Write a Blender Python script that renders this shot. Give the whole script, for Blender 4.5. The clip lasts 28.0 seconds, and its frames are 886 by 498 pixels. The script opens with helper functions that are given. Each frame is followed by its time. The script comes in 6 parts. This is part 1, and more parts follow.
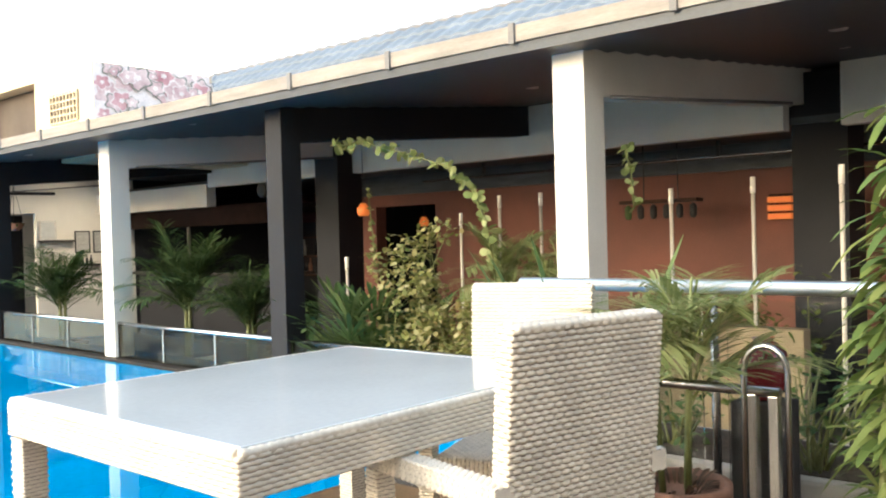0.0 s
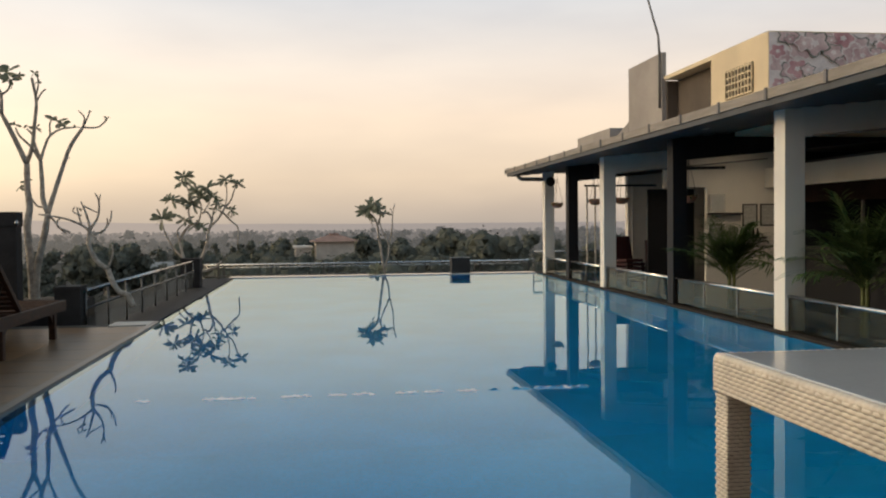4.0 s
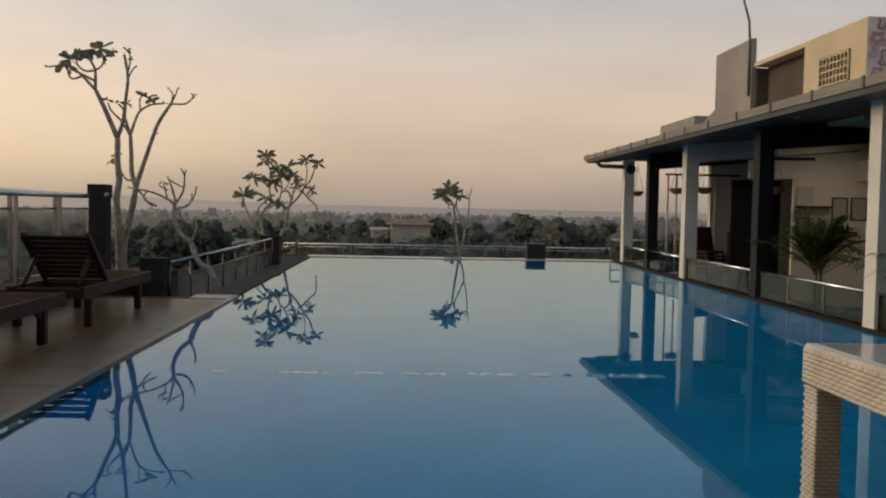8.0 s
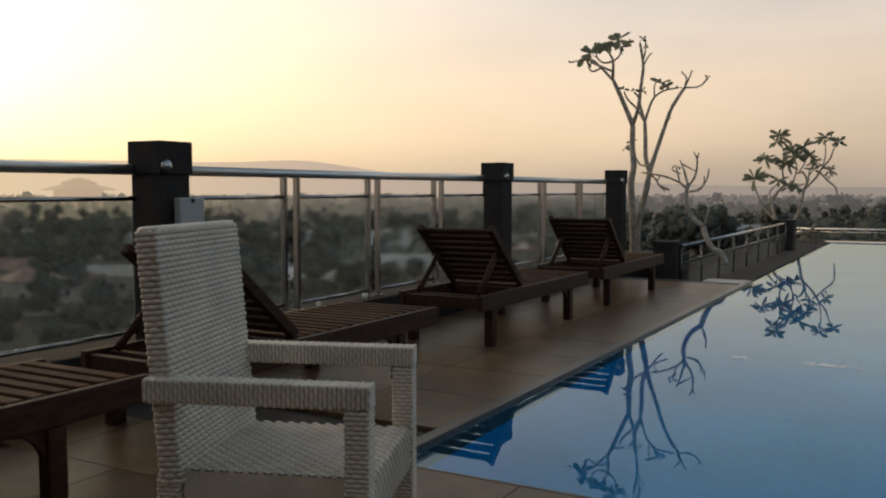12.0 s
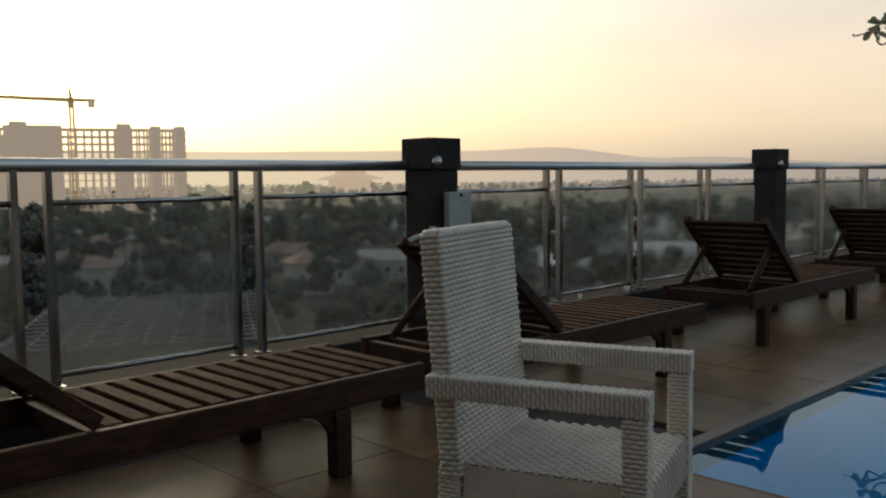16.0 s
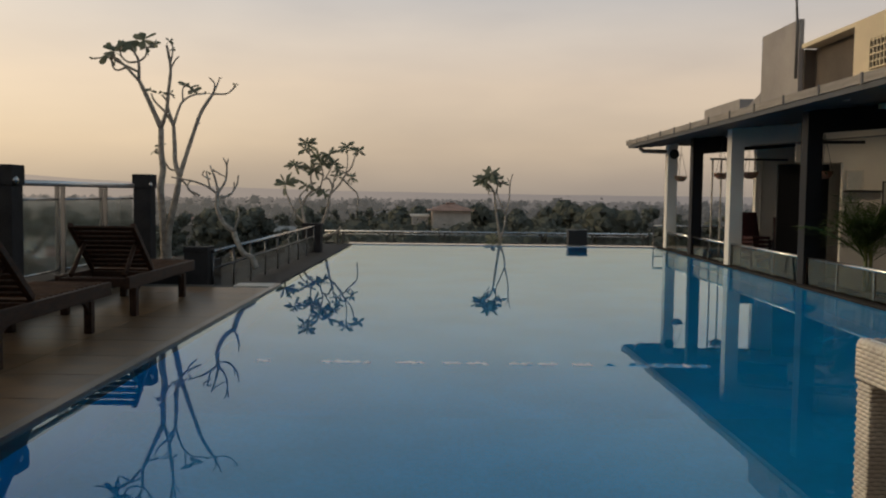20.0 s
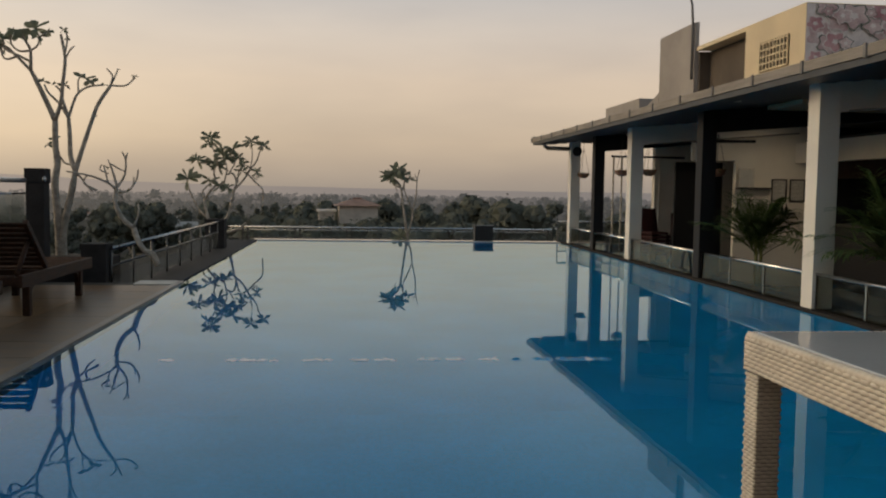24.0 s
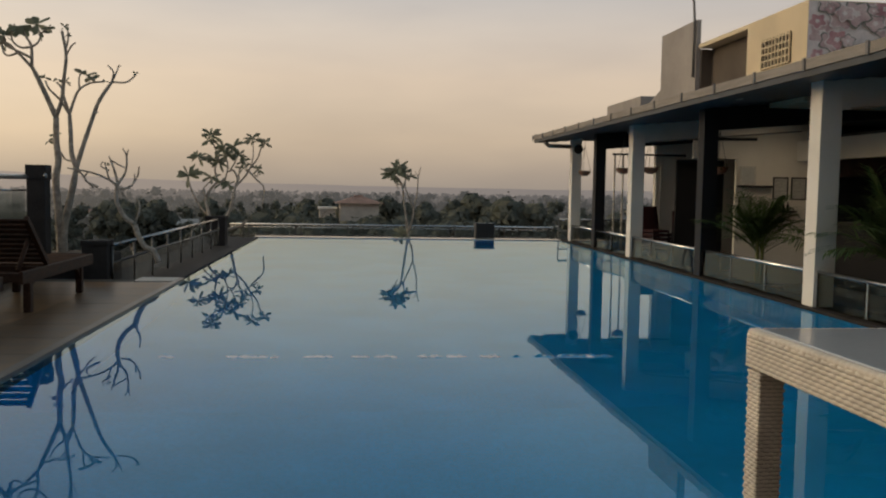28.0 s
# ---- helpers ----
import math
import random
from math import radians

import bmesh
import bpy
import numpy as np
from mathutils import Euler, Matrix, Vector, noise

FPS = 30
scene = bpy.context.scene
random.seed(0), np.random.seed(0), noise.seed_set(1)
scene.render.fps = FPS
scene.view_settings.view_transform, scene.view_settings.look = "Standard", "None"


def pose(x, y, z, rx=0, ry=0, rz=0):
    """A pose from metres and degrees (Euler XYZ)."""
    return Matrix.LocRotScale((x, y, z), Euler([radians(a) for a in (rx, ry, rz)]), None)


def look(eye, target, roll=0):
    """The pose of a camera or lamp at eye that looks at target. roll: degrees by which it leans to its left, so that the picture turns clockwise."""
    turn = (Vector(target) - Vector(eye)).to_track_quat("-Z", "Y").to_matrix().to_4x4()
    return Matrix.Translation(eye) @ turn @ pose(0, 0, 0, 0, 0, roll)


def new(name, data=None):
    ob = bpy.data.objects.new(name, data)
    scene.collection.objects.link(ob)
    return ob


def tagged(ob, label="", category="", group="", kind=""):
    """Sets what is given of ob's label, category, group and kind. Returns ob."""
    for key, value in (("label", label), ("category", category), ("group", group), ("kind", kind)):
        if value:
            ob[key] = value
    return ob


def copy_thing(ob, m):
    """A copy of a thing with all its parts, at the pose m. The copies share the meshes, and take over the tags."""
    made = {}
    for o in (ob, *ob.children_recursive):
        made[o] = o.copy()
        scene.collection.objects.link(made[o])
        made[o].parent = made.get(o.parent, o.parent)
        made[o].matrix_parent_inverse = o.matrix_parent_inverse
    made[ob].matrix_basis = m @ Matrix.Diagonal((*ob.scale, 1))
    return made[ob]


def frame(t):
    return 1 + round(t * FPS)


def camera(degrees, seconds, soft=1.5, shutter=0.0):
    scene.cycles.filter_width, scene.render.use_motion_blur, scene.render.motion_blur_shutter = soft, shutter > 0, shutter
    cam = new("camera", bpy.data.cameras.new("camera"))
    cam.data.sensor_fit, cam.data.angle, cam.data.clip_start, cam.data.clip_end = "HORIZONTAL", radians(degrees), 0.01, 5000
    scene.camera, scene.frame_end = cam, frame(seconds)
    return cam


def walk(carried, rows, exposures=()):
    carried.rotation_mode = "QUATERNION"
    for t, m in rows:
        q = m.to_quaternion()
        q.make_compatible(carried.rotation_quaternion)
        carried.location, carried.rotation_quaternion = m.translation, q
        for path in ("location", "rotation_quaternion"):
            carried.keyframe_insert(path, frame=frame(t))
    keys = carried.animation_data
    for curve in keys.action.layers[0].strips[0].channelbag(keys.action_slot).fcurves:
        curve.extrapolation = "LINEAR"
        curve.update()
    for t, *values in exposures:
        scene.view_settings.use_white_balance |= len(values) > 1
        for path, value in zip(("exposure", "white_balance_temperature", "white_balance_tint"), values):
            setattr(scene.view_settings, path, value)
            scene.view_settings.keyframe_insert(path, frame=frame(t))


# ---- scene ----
cam = camera(53.4, 28.0, soft=2.1)
PATH = [
    (0, (0.17, 0.279, 1.127), (1.672, 1.6, 1.097), -1.6),
    (0.5, (0.19, 0.361, 1.105), (1.498, 1.874, 1.072), -0.7),
    (1, (0.187, 0.367, 1.103), (1.392, 1.962, 1.062), -1.0),
    (1.5, (0.176, 0.383, 1.104), (1.219, 2.089, 1.07), -1.2),
    (2, (0.16, 0.389, 1.106), (1.034, 2.187, 1.076), -1.4),
    (2.5, (0.13, 0.393, 1.105), (0.775, 2.286, 1.094), -1.0),
    (3, (0.117, 0.396, 1.098), (0.599, 2.337, 1.079), -0.4),
    (3.5, (0.132, 0.466, 1.077), (0.482, 2.434, 1.031), -0.2),
    (4, (0.132, 0.477, 1.078), (0.398, 2.458, 1.023), -0.6),
    (4.5, (0.139, 0.495, 1.073), (0.375, 2.48, 1.026), 0.2),
    (6.5, (0.127, 0.492, 1.072), (0.291, 2.483, 0.981), 1.2),
    (7, (0.13, 0.515, 1.068), (0.274, 2.508, 0.969), 1.3),
    (7.5, (0.121, 0.506, 1.067), (0.24, 2.501, 0.97), 1.4),
    (8, (0.121, 0.508, 1.052), (0.218, 2.504, 0.963), 1.1),
    (8.5, (0.128, 0.538, 1.02), (0.226, 2.518, 0.758), 1.0),
    (9, (0.127, 0.546, 1.01), (0.207, 2.518, 0.686), 1.4),
    (9.5, (0.106, 0.561, 1.001), (0.079, 2.529, 0.648), 2.2),
    (10, (0.086, 0.574, 1.001), (-0.16, 2.532, 0.678), 1.8),
    (10.5, (0.072, 0.573, 1.006), (-0.291, 2.517, 0.707), 1.3),
    (11, (0.044, 0.569, 1.016), (-0.551, 2.468, 0.815), 0.6),
    (11.5, (0.025, 0.553, 1.02), (-0.775, 2.379, 0.867), -0.3),
    (12, (0.02, 0.542, 1.028), (-0.953, 2.284, 0.895), 0.0),
    (12.5, (0.013, 0.531, 1.033), (-1.077, 2.204, 0.925), 0.2),
    (13, (-0.003, 0.528, 1.035), (-1.21, 2.118, 0.911), -0.4),
    (13.5, (-0.027, 0.528, 1.036), (-1.382, 1.992, 0.89), -1.0),
    (15.5, (-0.051, 0.524, 1.055), (-1.582, 1.802, 0.913), -0.8),
    (16, (-0.026, 0.523, 1.064), (-1.452, 1.916, 0.904), -0.7),
    (16.5, (0.007, 0.519, 1.076), (-1.211, 2.098, 0.919), 0.0),
    (17, (0.023, 0.534, 1.077), (-1.02, 2.233, 0.914), 0.1),
    (17.5, (0.047, 0.546, 1.075), (-0.843, 2.33, 0.914), 0.6),
    (18, (0.084, 0.539, 1.079), (-0.556, 2.426, 0.906), 1.9),
    (18.5, (0.111, 0.538, 1.079), (-0.283, 2.494, 0.944), 1.7),
    (19, (0.115, 0.539, 1.071), (-0.111, 2.522, 0.935), 1.9),
    (19.5, (0.121, 0.527, 1.081), (0.03, 2.521, 0.949), 1.7),
    (20, (0.123, 0.538, 1.07), (0.128, 2.534, 0.948), 0.7),
    (20.5, (0.125, 0.536, 1.077), (0.221, 2.53, 0.962), 0.8),
    (21, (0.122, 0.527, 1.081), (0.242, 2.521, 0.984), 0.6),
    (21.5, (0.118, 0.52, 1.08), (0.291, 2.509, 0.977), 1.3),
    (23.5, (0.135, 0.506, 1.084), (0.362, 2.489, 0.956), 0.9),
    (24, (0.121, 0.515, 1.081), (0.336, 2.499, 0.951), 0.9),
    (24.5, (0.125, 0.524, 1.082), (0.327, 2.51, 0.947), 0.8),
    (25, (0.124, 0.523, 1.08), (0.33, 2.508, 0.947), 0.7),
    (25.5, (0.125, 0.523, 1.079), (0.332, 2.508, 0.946), 0.8),
    (26, (0.126, 0.524, 1.079), (0.332, 2.508, 0.935), 0.8),
    (26.5, (0.123, 0.523, 1.075), (0.331, 2.508, 0.936), 0.8),
    (27, (0.125, 0.524, 1.074), (0.339, 2.508, 0.935), 1.1),
    (27.5, (0.121, 0.519, 1.076), (0.344, 2.501, 0.934), 1.0),
    (28, (0.121, 0.523, 1.075), (0.334, 2.507, 0.94), 1.0),
]
EXPOSURES = [(0, 2.92, 5800, 7), (1, 2.75, 5850, 7), (1.5, 2.55, 5800, 6), (2, 2.28, 5850, 7), (2.5, 1.80, 6050, 8), (3, 1.34, 6350, 9), (3.5, 0.97, 6480, 9), (4, 0.72, 6500, 10),
             (4.5, 0.50, 6550, 10), (6.5, 0.24, 6550, 10), (8, 0.17, 6550, 11), (9, 0.42, 6500, 10), (10, 0.52, 6500, 10), (11, 0.46, 6500, 10), (12, 0.32, 6600, 11), (13, 0.12, 6700, 12), (14.5, 0.2, 6550, 11),
             (16, 0.38, 6250, 8), (17, 0.48, 6050, 6), (18, 0.42, 6100, 5), (19, 0.24, 6300, 8), (20, 0.16, 6500, 10), (21.5, 0.15, 6550, 10), (28, 0.15, 6550, 10)]
walk(cam, [(t, look(eye, target, roll)) for t, eye, target, roll in PATH], EXPOSURES)

# ---------------------------------------------------------------- sky and sun
SUN_YAW, SUN_UP = 72.0, 17.0        # degrees left of +y, degrees above the horizon
sun_dir = Vector((-math.sin(radians(SUN_YAW)) * math.cos(radians(SUN_UP)), math.cos(radians(SUN_YAW)) * math.cos(radians(SUN_UP)), math.sin(radians(SUN_UP))))


def ramp(nt, fac, stops, interp="LINEAR"):
    n = nt.nodes.new("ShaderNodeValToRGB")
    n.color_ramp.interpolation = interp
    els = n.color_ramp.elements
    while len(els) < len(stops):
        els.new(0.5)
    for e, (p, c) in zip(els, stops):
        e.position, e.color = p, (*c, 1) if len(c) == 3 else c
    nt.links.new(fac, n.inputs[0])
    return n.outputs[0]


def math_node(nt, op, a, b=None, clamp=False):
    n = nt.nodes.new("ShaderNodeMath")
    n.operation, n.use_clamp = op, clamp
    for i, v in enumerate((a, b)):
        if v is None:
            continue
        if isinstance(v, (int, float)):
            n.inputs[i].default_value = v
        else:
            nt.links.new(v, n.inputs[i])
    return n.outputs[0]


def mix_col(nt, fac, a, b, mode="MIX"):
    n = nt.nodes.new("ShaderNodeMix")
    n.data_type, n.blend_type = "RGBA", mode
    for sock, v in ((n.inputs[0], fac), (n.inputs[6], a), (n.inputs[7], b)):
        if isinstance(v, (int, float)):
            sock.default_value = v
        elif isinstance(v, tuple):
            sock.default_value = (*v, 1)
        else:
            nt.links.new(v, sock)
    return n.outputs[2]


world = bpy.data.worlds.new("world")
scene.world = world
world.use_nodes = True
nt = world.node_tree
nt.nodes.clear()
out = nt.nodes.new("ShaderNodeOutputWorld")
tc = nt.nodes.new("ShaderNodeTexCoord")
sky = nt.nodes.new("ShaderNodeTexSky")
sky.sky_type, sky.sun_disc = "NISHITA", False
sky.sun_elevation, sky.sun_rotation = radians(SUN_UP), radians(-SUN_YAW)
sky.dust_density = 4.0
sep = nt.nodes.new("ShaderNodeSeparateXYZ")
nt.links.new(tc.outputs["Generated"], sep.inputs[0])
# evening haze: warm at the horizon, grey cloud above
haze = ramp(nt, sep.outputs[2], [(0.0, (0.33, 0.28, 0.235)), (0.02, (0.39, 0.318, 0.255)), (0.055, (0.52, 0.405, 0.300)), (0.12, (0.60, 0.465, 0.345)), (0.245, (0.43, 0.415, 0.405)), (0.31, (0.33, 0.375, 0.42)), (0.38, (0.295, 0.395, 0.450)), (0.50, (0.255, 0.365, 0.425)), (0.72, (0.15, 0.185, 0.22)), (1.0, (0.085, 0.100, 0.115))])
# cloud mottling
cmap = nt.nodes.new("ShaderNodeMapping")
cmap.inputs["Scale"].default_value = (1.6, 1.6, 6.0)
nt.links.new(tc.outputs["Generated"], cmap.inputs[0])
cl = nt.nodes.new("ShaderNodeTexNoise")
cl.inputs["Scale"].default_value, cl.inputs["Detail"].default_value, cl.inputs["Roughness"].default_value = 1.6, 5.0, 0.5
nt.links.new(cmap.outputs[0], cl.inputs["Vector"])
clf = ramp(nt, cl.outputs[0], [(0.3, (0.88, 0.88, 0.90)), (0.7, (1.12, 1.11, 1.08))])
haze = mix_col(nt, 1.0, haze, clf, "MULTIPLY")
# glow round the veiled sun
dot = nt.nodes.new("ShaderNodeVectorMath")
dot.operation = "DOT_PRODUCT"
nt.links.new(tc.outputs["Generated"], dot.inputs[0])
dot.inputs[1].default_value = sun_dir
d0 = math_node(nt, "MAXIMUM", dot.outputs["Value"], 0.0)
wide = math_node(nt, "POWER", d0, 3.0)
tight = math_node(nt, "POWER", d0, 22.0)
east = math_node(nt, "MULTIPLY_ADD", sep.outputs[1], 0.62)
nt.nodes[-1].inputs[2].default_value = 0.50
east = math_node(nt, "ADD", east, math_node(nt, "MULTIPLY", math_node(nt, "MAXIMUM", sep.outputs[0], 0.0), 0.45))
east = math_node(nt, "MAXIMUM", math_node(nt, "MINIMUM", east, 1.0), 0.80)
ecol = nt.nodes.new("ShaderNodeCombineColor")
for i in range(3):
    nt.links.new(east, ecol.inputs[i])
haze = mix_col(nt, 1.0, haze, ecol.outputs[0], "MULTIPLY")
glow = mix_col(nt, wide, (0.0, 0.0, 0.0), (0.31, 0.215, 0.085))
glow2 = mix_col(nt, tight, (0.0, 0.0, 0.0), (0.30, 0.225, 0.115))
sky_all = mix_col(nt, 1.0, mix_col(nt, 1.0, haze, glow, "ADD"), glow2, "ADD")
bg1 = nt.nodes.new("ShaderNodeBackground")
bg1.inputs[1].default_value = 0.92
nt.links.new(sky_all, bg1.inputs[0])
bg2 = nt.nodes.new("ShaderNodeBackground")
bg2.inputs[1].default_value = 0.03
nt.links.new(sky.outputs[0], bg2.inputs[0])
add = nt.nodes.new("ShaderNodeAddShader")
nt.links.new(bg1.outputs[0], add.inputs[0])
nt.links.new(bg2.outputs[0], add.inputs[1])
nt.links.new(add.outputs[0], out.inputs[0])

sun = new("sun", bpy.data.lights.new("sun", "SUN"))
sun.data.energy, sun.data.angle, sun.data.color = 0.26, radians(14), (1.0, 0.80, 0.55)
sun.matrix_world = look(sun_dir * 60, (0, 0, 0))

# Added fill spot to brighten the picture wall; no fitting hangs here.
for i, (x, y) in enumerate(((6.9, 13.6),)):
    lamp = new("wall_fill_lamp", bpy.data.lights.new("wall_fill_lamp", "SPOT"))
    lamp.data.energy, lamp.data.color, lamp.data.spot_size, lamp.data.spot_blend, lamp.data.shadow_soft_size = 13.0, (1.0, 0.82, 0.58), radians(150), 1.0, 0.05
    lamp.matrix_world = look((x, y, 2.02), (x, y + 0.8, 0.8))


# ---------------------------------------------------------------- materials
def mat(name, color, rough=0.6, metal=0.0, vary=0.25, scale=8.0, bump=0.15, grain=60.0, coat=0.0, spec=0.5, stretch=(1, 1, 1), second=None, trans=0.0, rand=0.0, coords="Object"):
    """A surface with variation at two scales, and fine relief."""
    m = bpy.data.materials.new(name)
    m.use_nodes = True
    t = m.node_tree
    p = t.nodes["Principled BSDF"]
    p.inputs["Roughness"].default_value, p.inputs["Metallic"].default_value = rough, metal
    p.inputs["Specular IOR Level"].default_value = spec
    p.inputs["Coat Weight"].default_value = coat
    c = t.nodes.new("ShaderNodeTexCoord")
    mp = t.nodes.new("ShaderNodeMapping")
    mp.inputs["Scale"].default_value = stretch
    t.links.new(c.outputs[coords], mp.inputs[0])
    n1 = t.nodes.new("ShaderNodeTexNoise")
    n1.inputs["Scale"].default_value, n1.inputs["Detail"].default_value = scale, 5.0
    n2 = t.nodes.new("ShaderNodeTexNoise")
    n2.inputs["Scale"].default_value, n2.inputs["Detail"].default_value = grain, 3.0
    for n in (n1, n2):
        t.links.new(mp.outputs[0], n.inputs["Vector"])
    dark = tuple(v * (1 - vary) for v in color)
    light = second or tuple(min(1.0, v * (1 + vary)) for v in color)
    col = ramp(t, n1.outputs[0], [(0.32, dark), (0.68, light)])
    g = ramp(t, n2.outputs[0], [(0.3, (1 - vary * 0.6,) * 3), (0.7, (1 + vary * 0.4,) * 3)])
    col = mix_col(t, 1.0, col, g, "MULTIPLY")
    if rand:
        oi = t.nodes.new("ShaderNodeObjectInfo")
        rr = ramp(t, oi.outputs["Random"], [(0.0, (1 - rand,) * 3), (1.0, (1 + rand,) * 3)])
        col = mix_col(t, 1.0, col, rr, "MULTIPLY")
    t.links.new(col, p.inputs["Base Color"])
    if bump:
        b = t.nodes.new("ShaderNodeBump")
        b.inputs["Strength"].default_value, b.inputs["Distance"].default_value = bump, 0.01
        t.links.new(n2.outputs[0], b.inputs["Height"])
        t.links.new(b.outputs[0], p.inputs["Normal"])
    r = ramp(t, n1.outputs[0], [(0.25, (max(0.0, rough - 0.04),) * 3), (0.75, (min(1.0, rough + 0.05),) * 3)])
    t.links.new(r, p.inputs["Roughness"])
    if trans:
        p.inputs["Transmission Weight"].default_value = trans
    return m


def glass_mat(name, tint, ior=1.45, rough=0.0):
    m = bpy.data.materials.new(name)
    m.use_nodes = True
    p = m.node_tree.nodes["Principled BSDF"]
    p.inputs["Base Color"].default_value = (*tint, 1)
    p.inputs["Transmission Weight"].default_value = 1.0
    p.inputs["IOR"].default_value, p.inputs["Roughness"].default_value = ior, rough
    return m


def glow_mat(name, color, strength):
    m = bpy.data.materials.new(name)
    m.use_nodes = True
    p = m.node_tree.nodes["Principled BSDF"]
    p.inputs["Base Color"].default_value = (*color, 1)
    p.inputs["Emission Color"].default_value = (*color, 1)
    p.inputs["Emission Strength"].default_value = strength
    return m


def island_mat(name, colors, rough=0.7, trans=0.0, spec=0.3):
    """Foliage: colour changes from leaf to leaf. Any distance haze is put into the colours given."""
    m = bpy.data.materials.new(name)
    m.use_nodes = True
    t = m.node_tree
    p = t.nodes["Principled BSDF"]
    p.inputs["Roughness"].default_value, p.inputs["Specular IOR Level"].default_value = rough, spec
    g = t.nodes.new("ShaderNodeNewGeometry")
    k = len(colors)
    col = ramp(t, g.outputs["Random Per Island"], [(i / max(1, k - 1), c) for i, c in enumerate(colors)])
    t.links.new(col, p.inputs["Base Color"])
    if trans:
        tr = t.nodes.new("ShaderNodeBsdfTranslucent")
        t.links.new(col, tr.inputs[0])
        mx = t.nodes.new("ShaderNodeMixShader")
        mx.inputs[0].default_value = trans
        t.links.new(p.outputs[0], mx.inputs[1])
        t.links.new(tr.outputs[0], mx.inputs[2])
        t.links.new(mx.outputs[0], t.nodes["Material Output"].inputs[0])
    return m


M_TILE = mat("deck tile", (0.135, 0.082, 0.043), rough=0.36, spec=0.18, vary=0.38, scale=5.0, bump=0.05, grain=90, rand=0.22, coords="Object")
M_GROUT = mat("grout", (0.07, 0.06, 0.05), rough=0.9)
M_TFLOOR = mat("dark terrace tile", (0.055, 0.047, 0.040), rough=0.4, spec=0.2, vary=0.2, scale=4, bump=0.05, grain=80)
M_COPING = mat("pool coping", (0.080, 0.052, 0.034), rough=0.34, spec=0.5, vary=0.2, scale=3, grain=80)
M_KERB = mat("grey kerb stone", (0.040, 0.035, 0.031), rough=0.85, spec=0.1, vary=0.25, scale=3, bump=0.15, grain=60)
M_WET = mat("wet pale stone", (0.55, 0.52, 0.48), rough=0.12, spec=0.6, vary=0.12, scale=4, coat=0.5)
M_SATIN = mat("satin steel", (0.66, 0.64, 0.62), rough=0.38, metal=1.0, vary=0.06, scale=6, bump=0.01, grain=150)
M_BRIGHT = mat("polished steel", (0.62, 0.61, 0.60), rough=0.16, metal=1.0, vary=0.06, scale=6, bump=0.01, grain=150)
M_PALE = mat("pale slab", (0.50, 0.46, 0.40), rough=0.5, vary=0.12, scale=4)
M_POOL = mat("pool mosaic", (0.004, 0.465, 0.83), rough=0.35, vary=0.12, scale=1.2, bump=0.1, grain=40)
M_WHITE = mat("white plaster", (0.80, 0.74, 0.65), rough=0.75, vary=0.07, scale=1.5, bump=0.06, grain=120)
M_CREAM = mat("cream plaster", (0.74, 0.60, 0.40), rough=0.8, vary=0.1, scale=1.2, bump=0.08, grain=100)
M_BUFF = mat("buff plaster", (0.30, 0.235, 0.145), rough=0.85, vary=0.2, scale=1.5, bump=0.1, grain=80)
M_DARKCOL = mat("dark paint", (0.014, 0.0145, 0.018), rough=0.6, spec=0.25, vary=0.2, scale=2.5, bump=0.06, grain=90)
M_POST = mat("dark stone post", (0.038, 0.033, 0.032), rough=0.8, spec=0.15, vary=0.3, scale=5, bump=0.2, grain=70)
M_CEIL = mat("dark wood ceiling", (0.046, 0.050, 0.056), rough=0.5, vary=0.35, scale=3, bump=0.1, grain=40, stretch=(6, 1, 6))
M_FASCIA = mat("fascia board", (0.29, 0.25, 0.21), rough=0.7, vary=0.22, scale=3, bump=0.15, grain=40, stretch=(6, 0.6, 6))
M_ROOF = mat("roof tile", (0.15, 0.175, 0.21), rough=0.55, vary=0.2, scale=3, bump=0.1, grain=60)
M_TERRA = mat("terracotta wall", (0.19, 0.070, 0.045), rough=0.7, vary=0.15, scale=1.5, bump=0.1, grain=60)
M_STEEL = mat("brushed steel", (0.40, 0.39, 0.38), rough=0.22, metal=1.0, vary=0.08, scale=6, bump=0.02, grain=150)
# Lighter than the frame's teak: light on the slats is put into the colour.
M_SLAT = mat("top-lit teak slat", (0.074, 0.038, 0.023), rough=0.75, spec=0.06, vary=0.35, scale=7, bump=0.2, grain=50, stretch=(1, 5, 5), rand=0.25)
M_TEAK = mat("dark teak", (0.046, 0.020, 0.011), rough=0.6, spec=0.2, vary=0.4, scale=7, bump=0.2, grain=50, stretch=(5, 1, 5), rand=0.15)
# Darker brown for the weave's gaps, with their shade painted in.
M_GAPSHADE = mat("rattan gap shade", (0.13, 0.10, 0.075), rough=0.7, vary=0.2, scale=20)
M_RATTAN = mat("pale rattan", (0.70, 0.63, 0.53), rough=0.5, vary=0.14, scale=9, bump=0.05, grain=300)
M_TABLEGLASS = mat("frosted glass top", (0.56, 0.57, 0.58), rough=0.10, vary=0.06, scale=2, bump=0.0, coat=0.3)
M_GLASS = glass_mat("clear glass", (0.40, 0.40, 0.34), ior=1.2)
M_CLEAR = glass_mat("clear balustrade glass", (0.90, 0.92, 0.90), ior=1.2)
M_TINT = glass_mat("tinted glass", (0.80, 0.84, 0.82), ior=1.35)
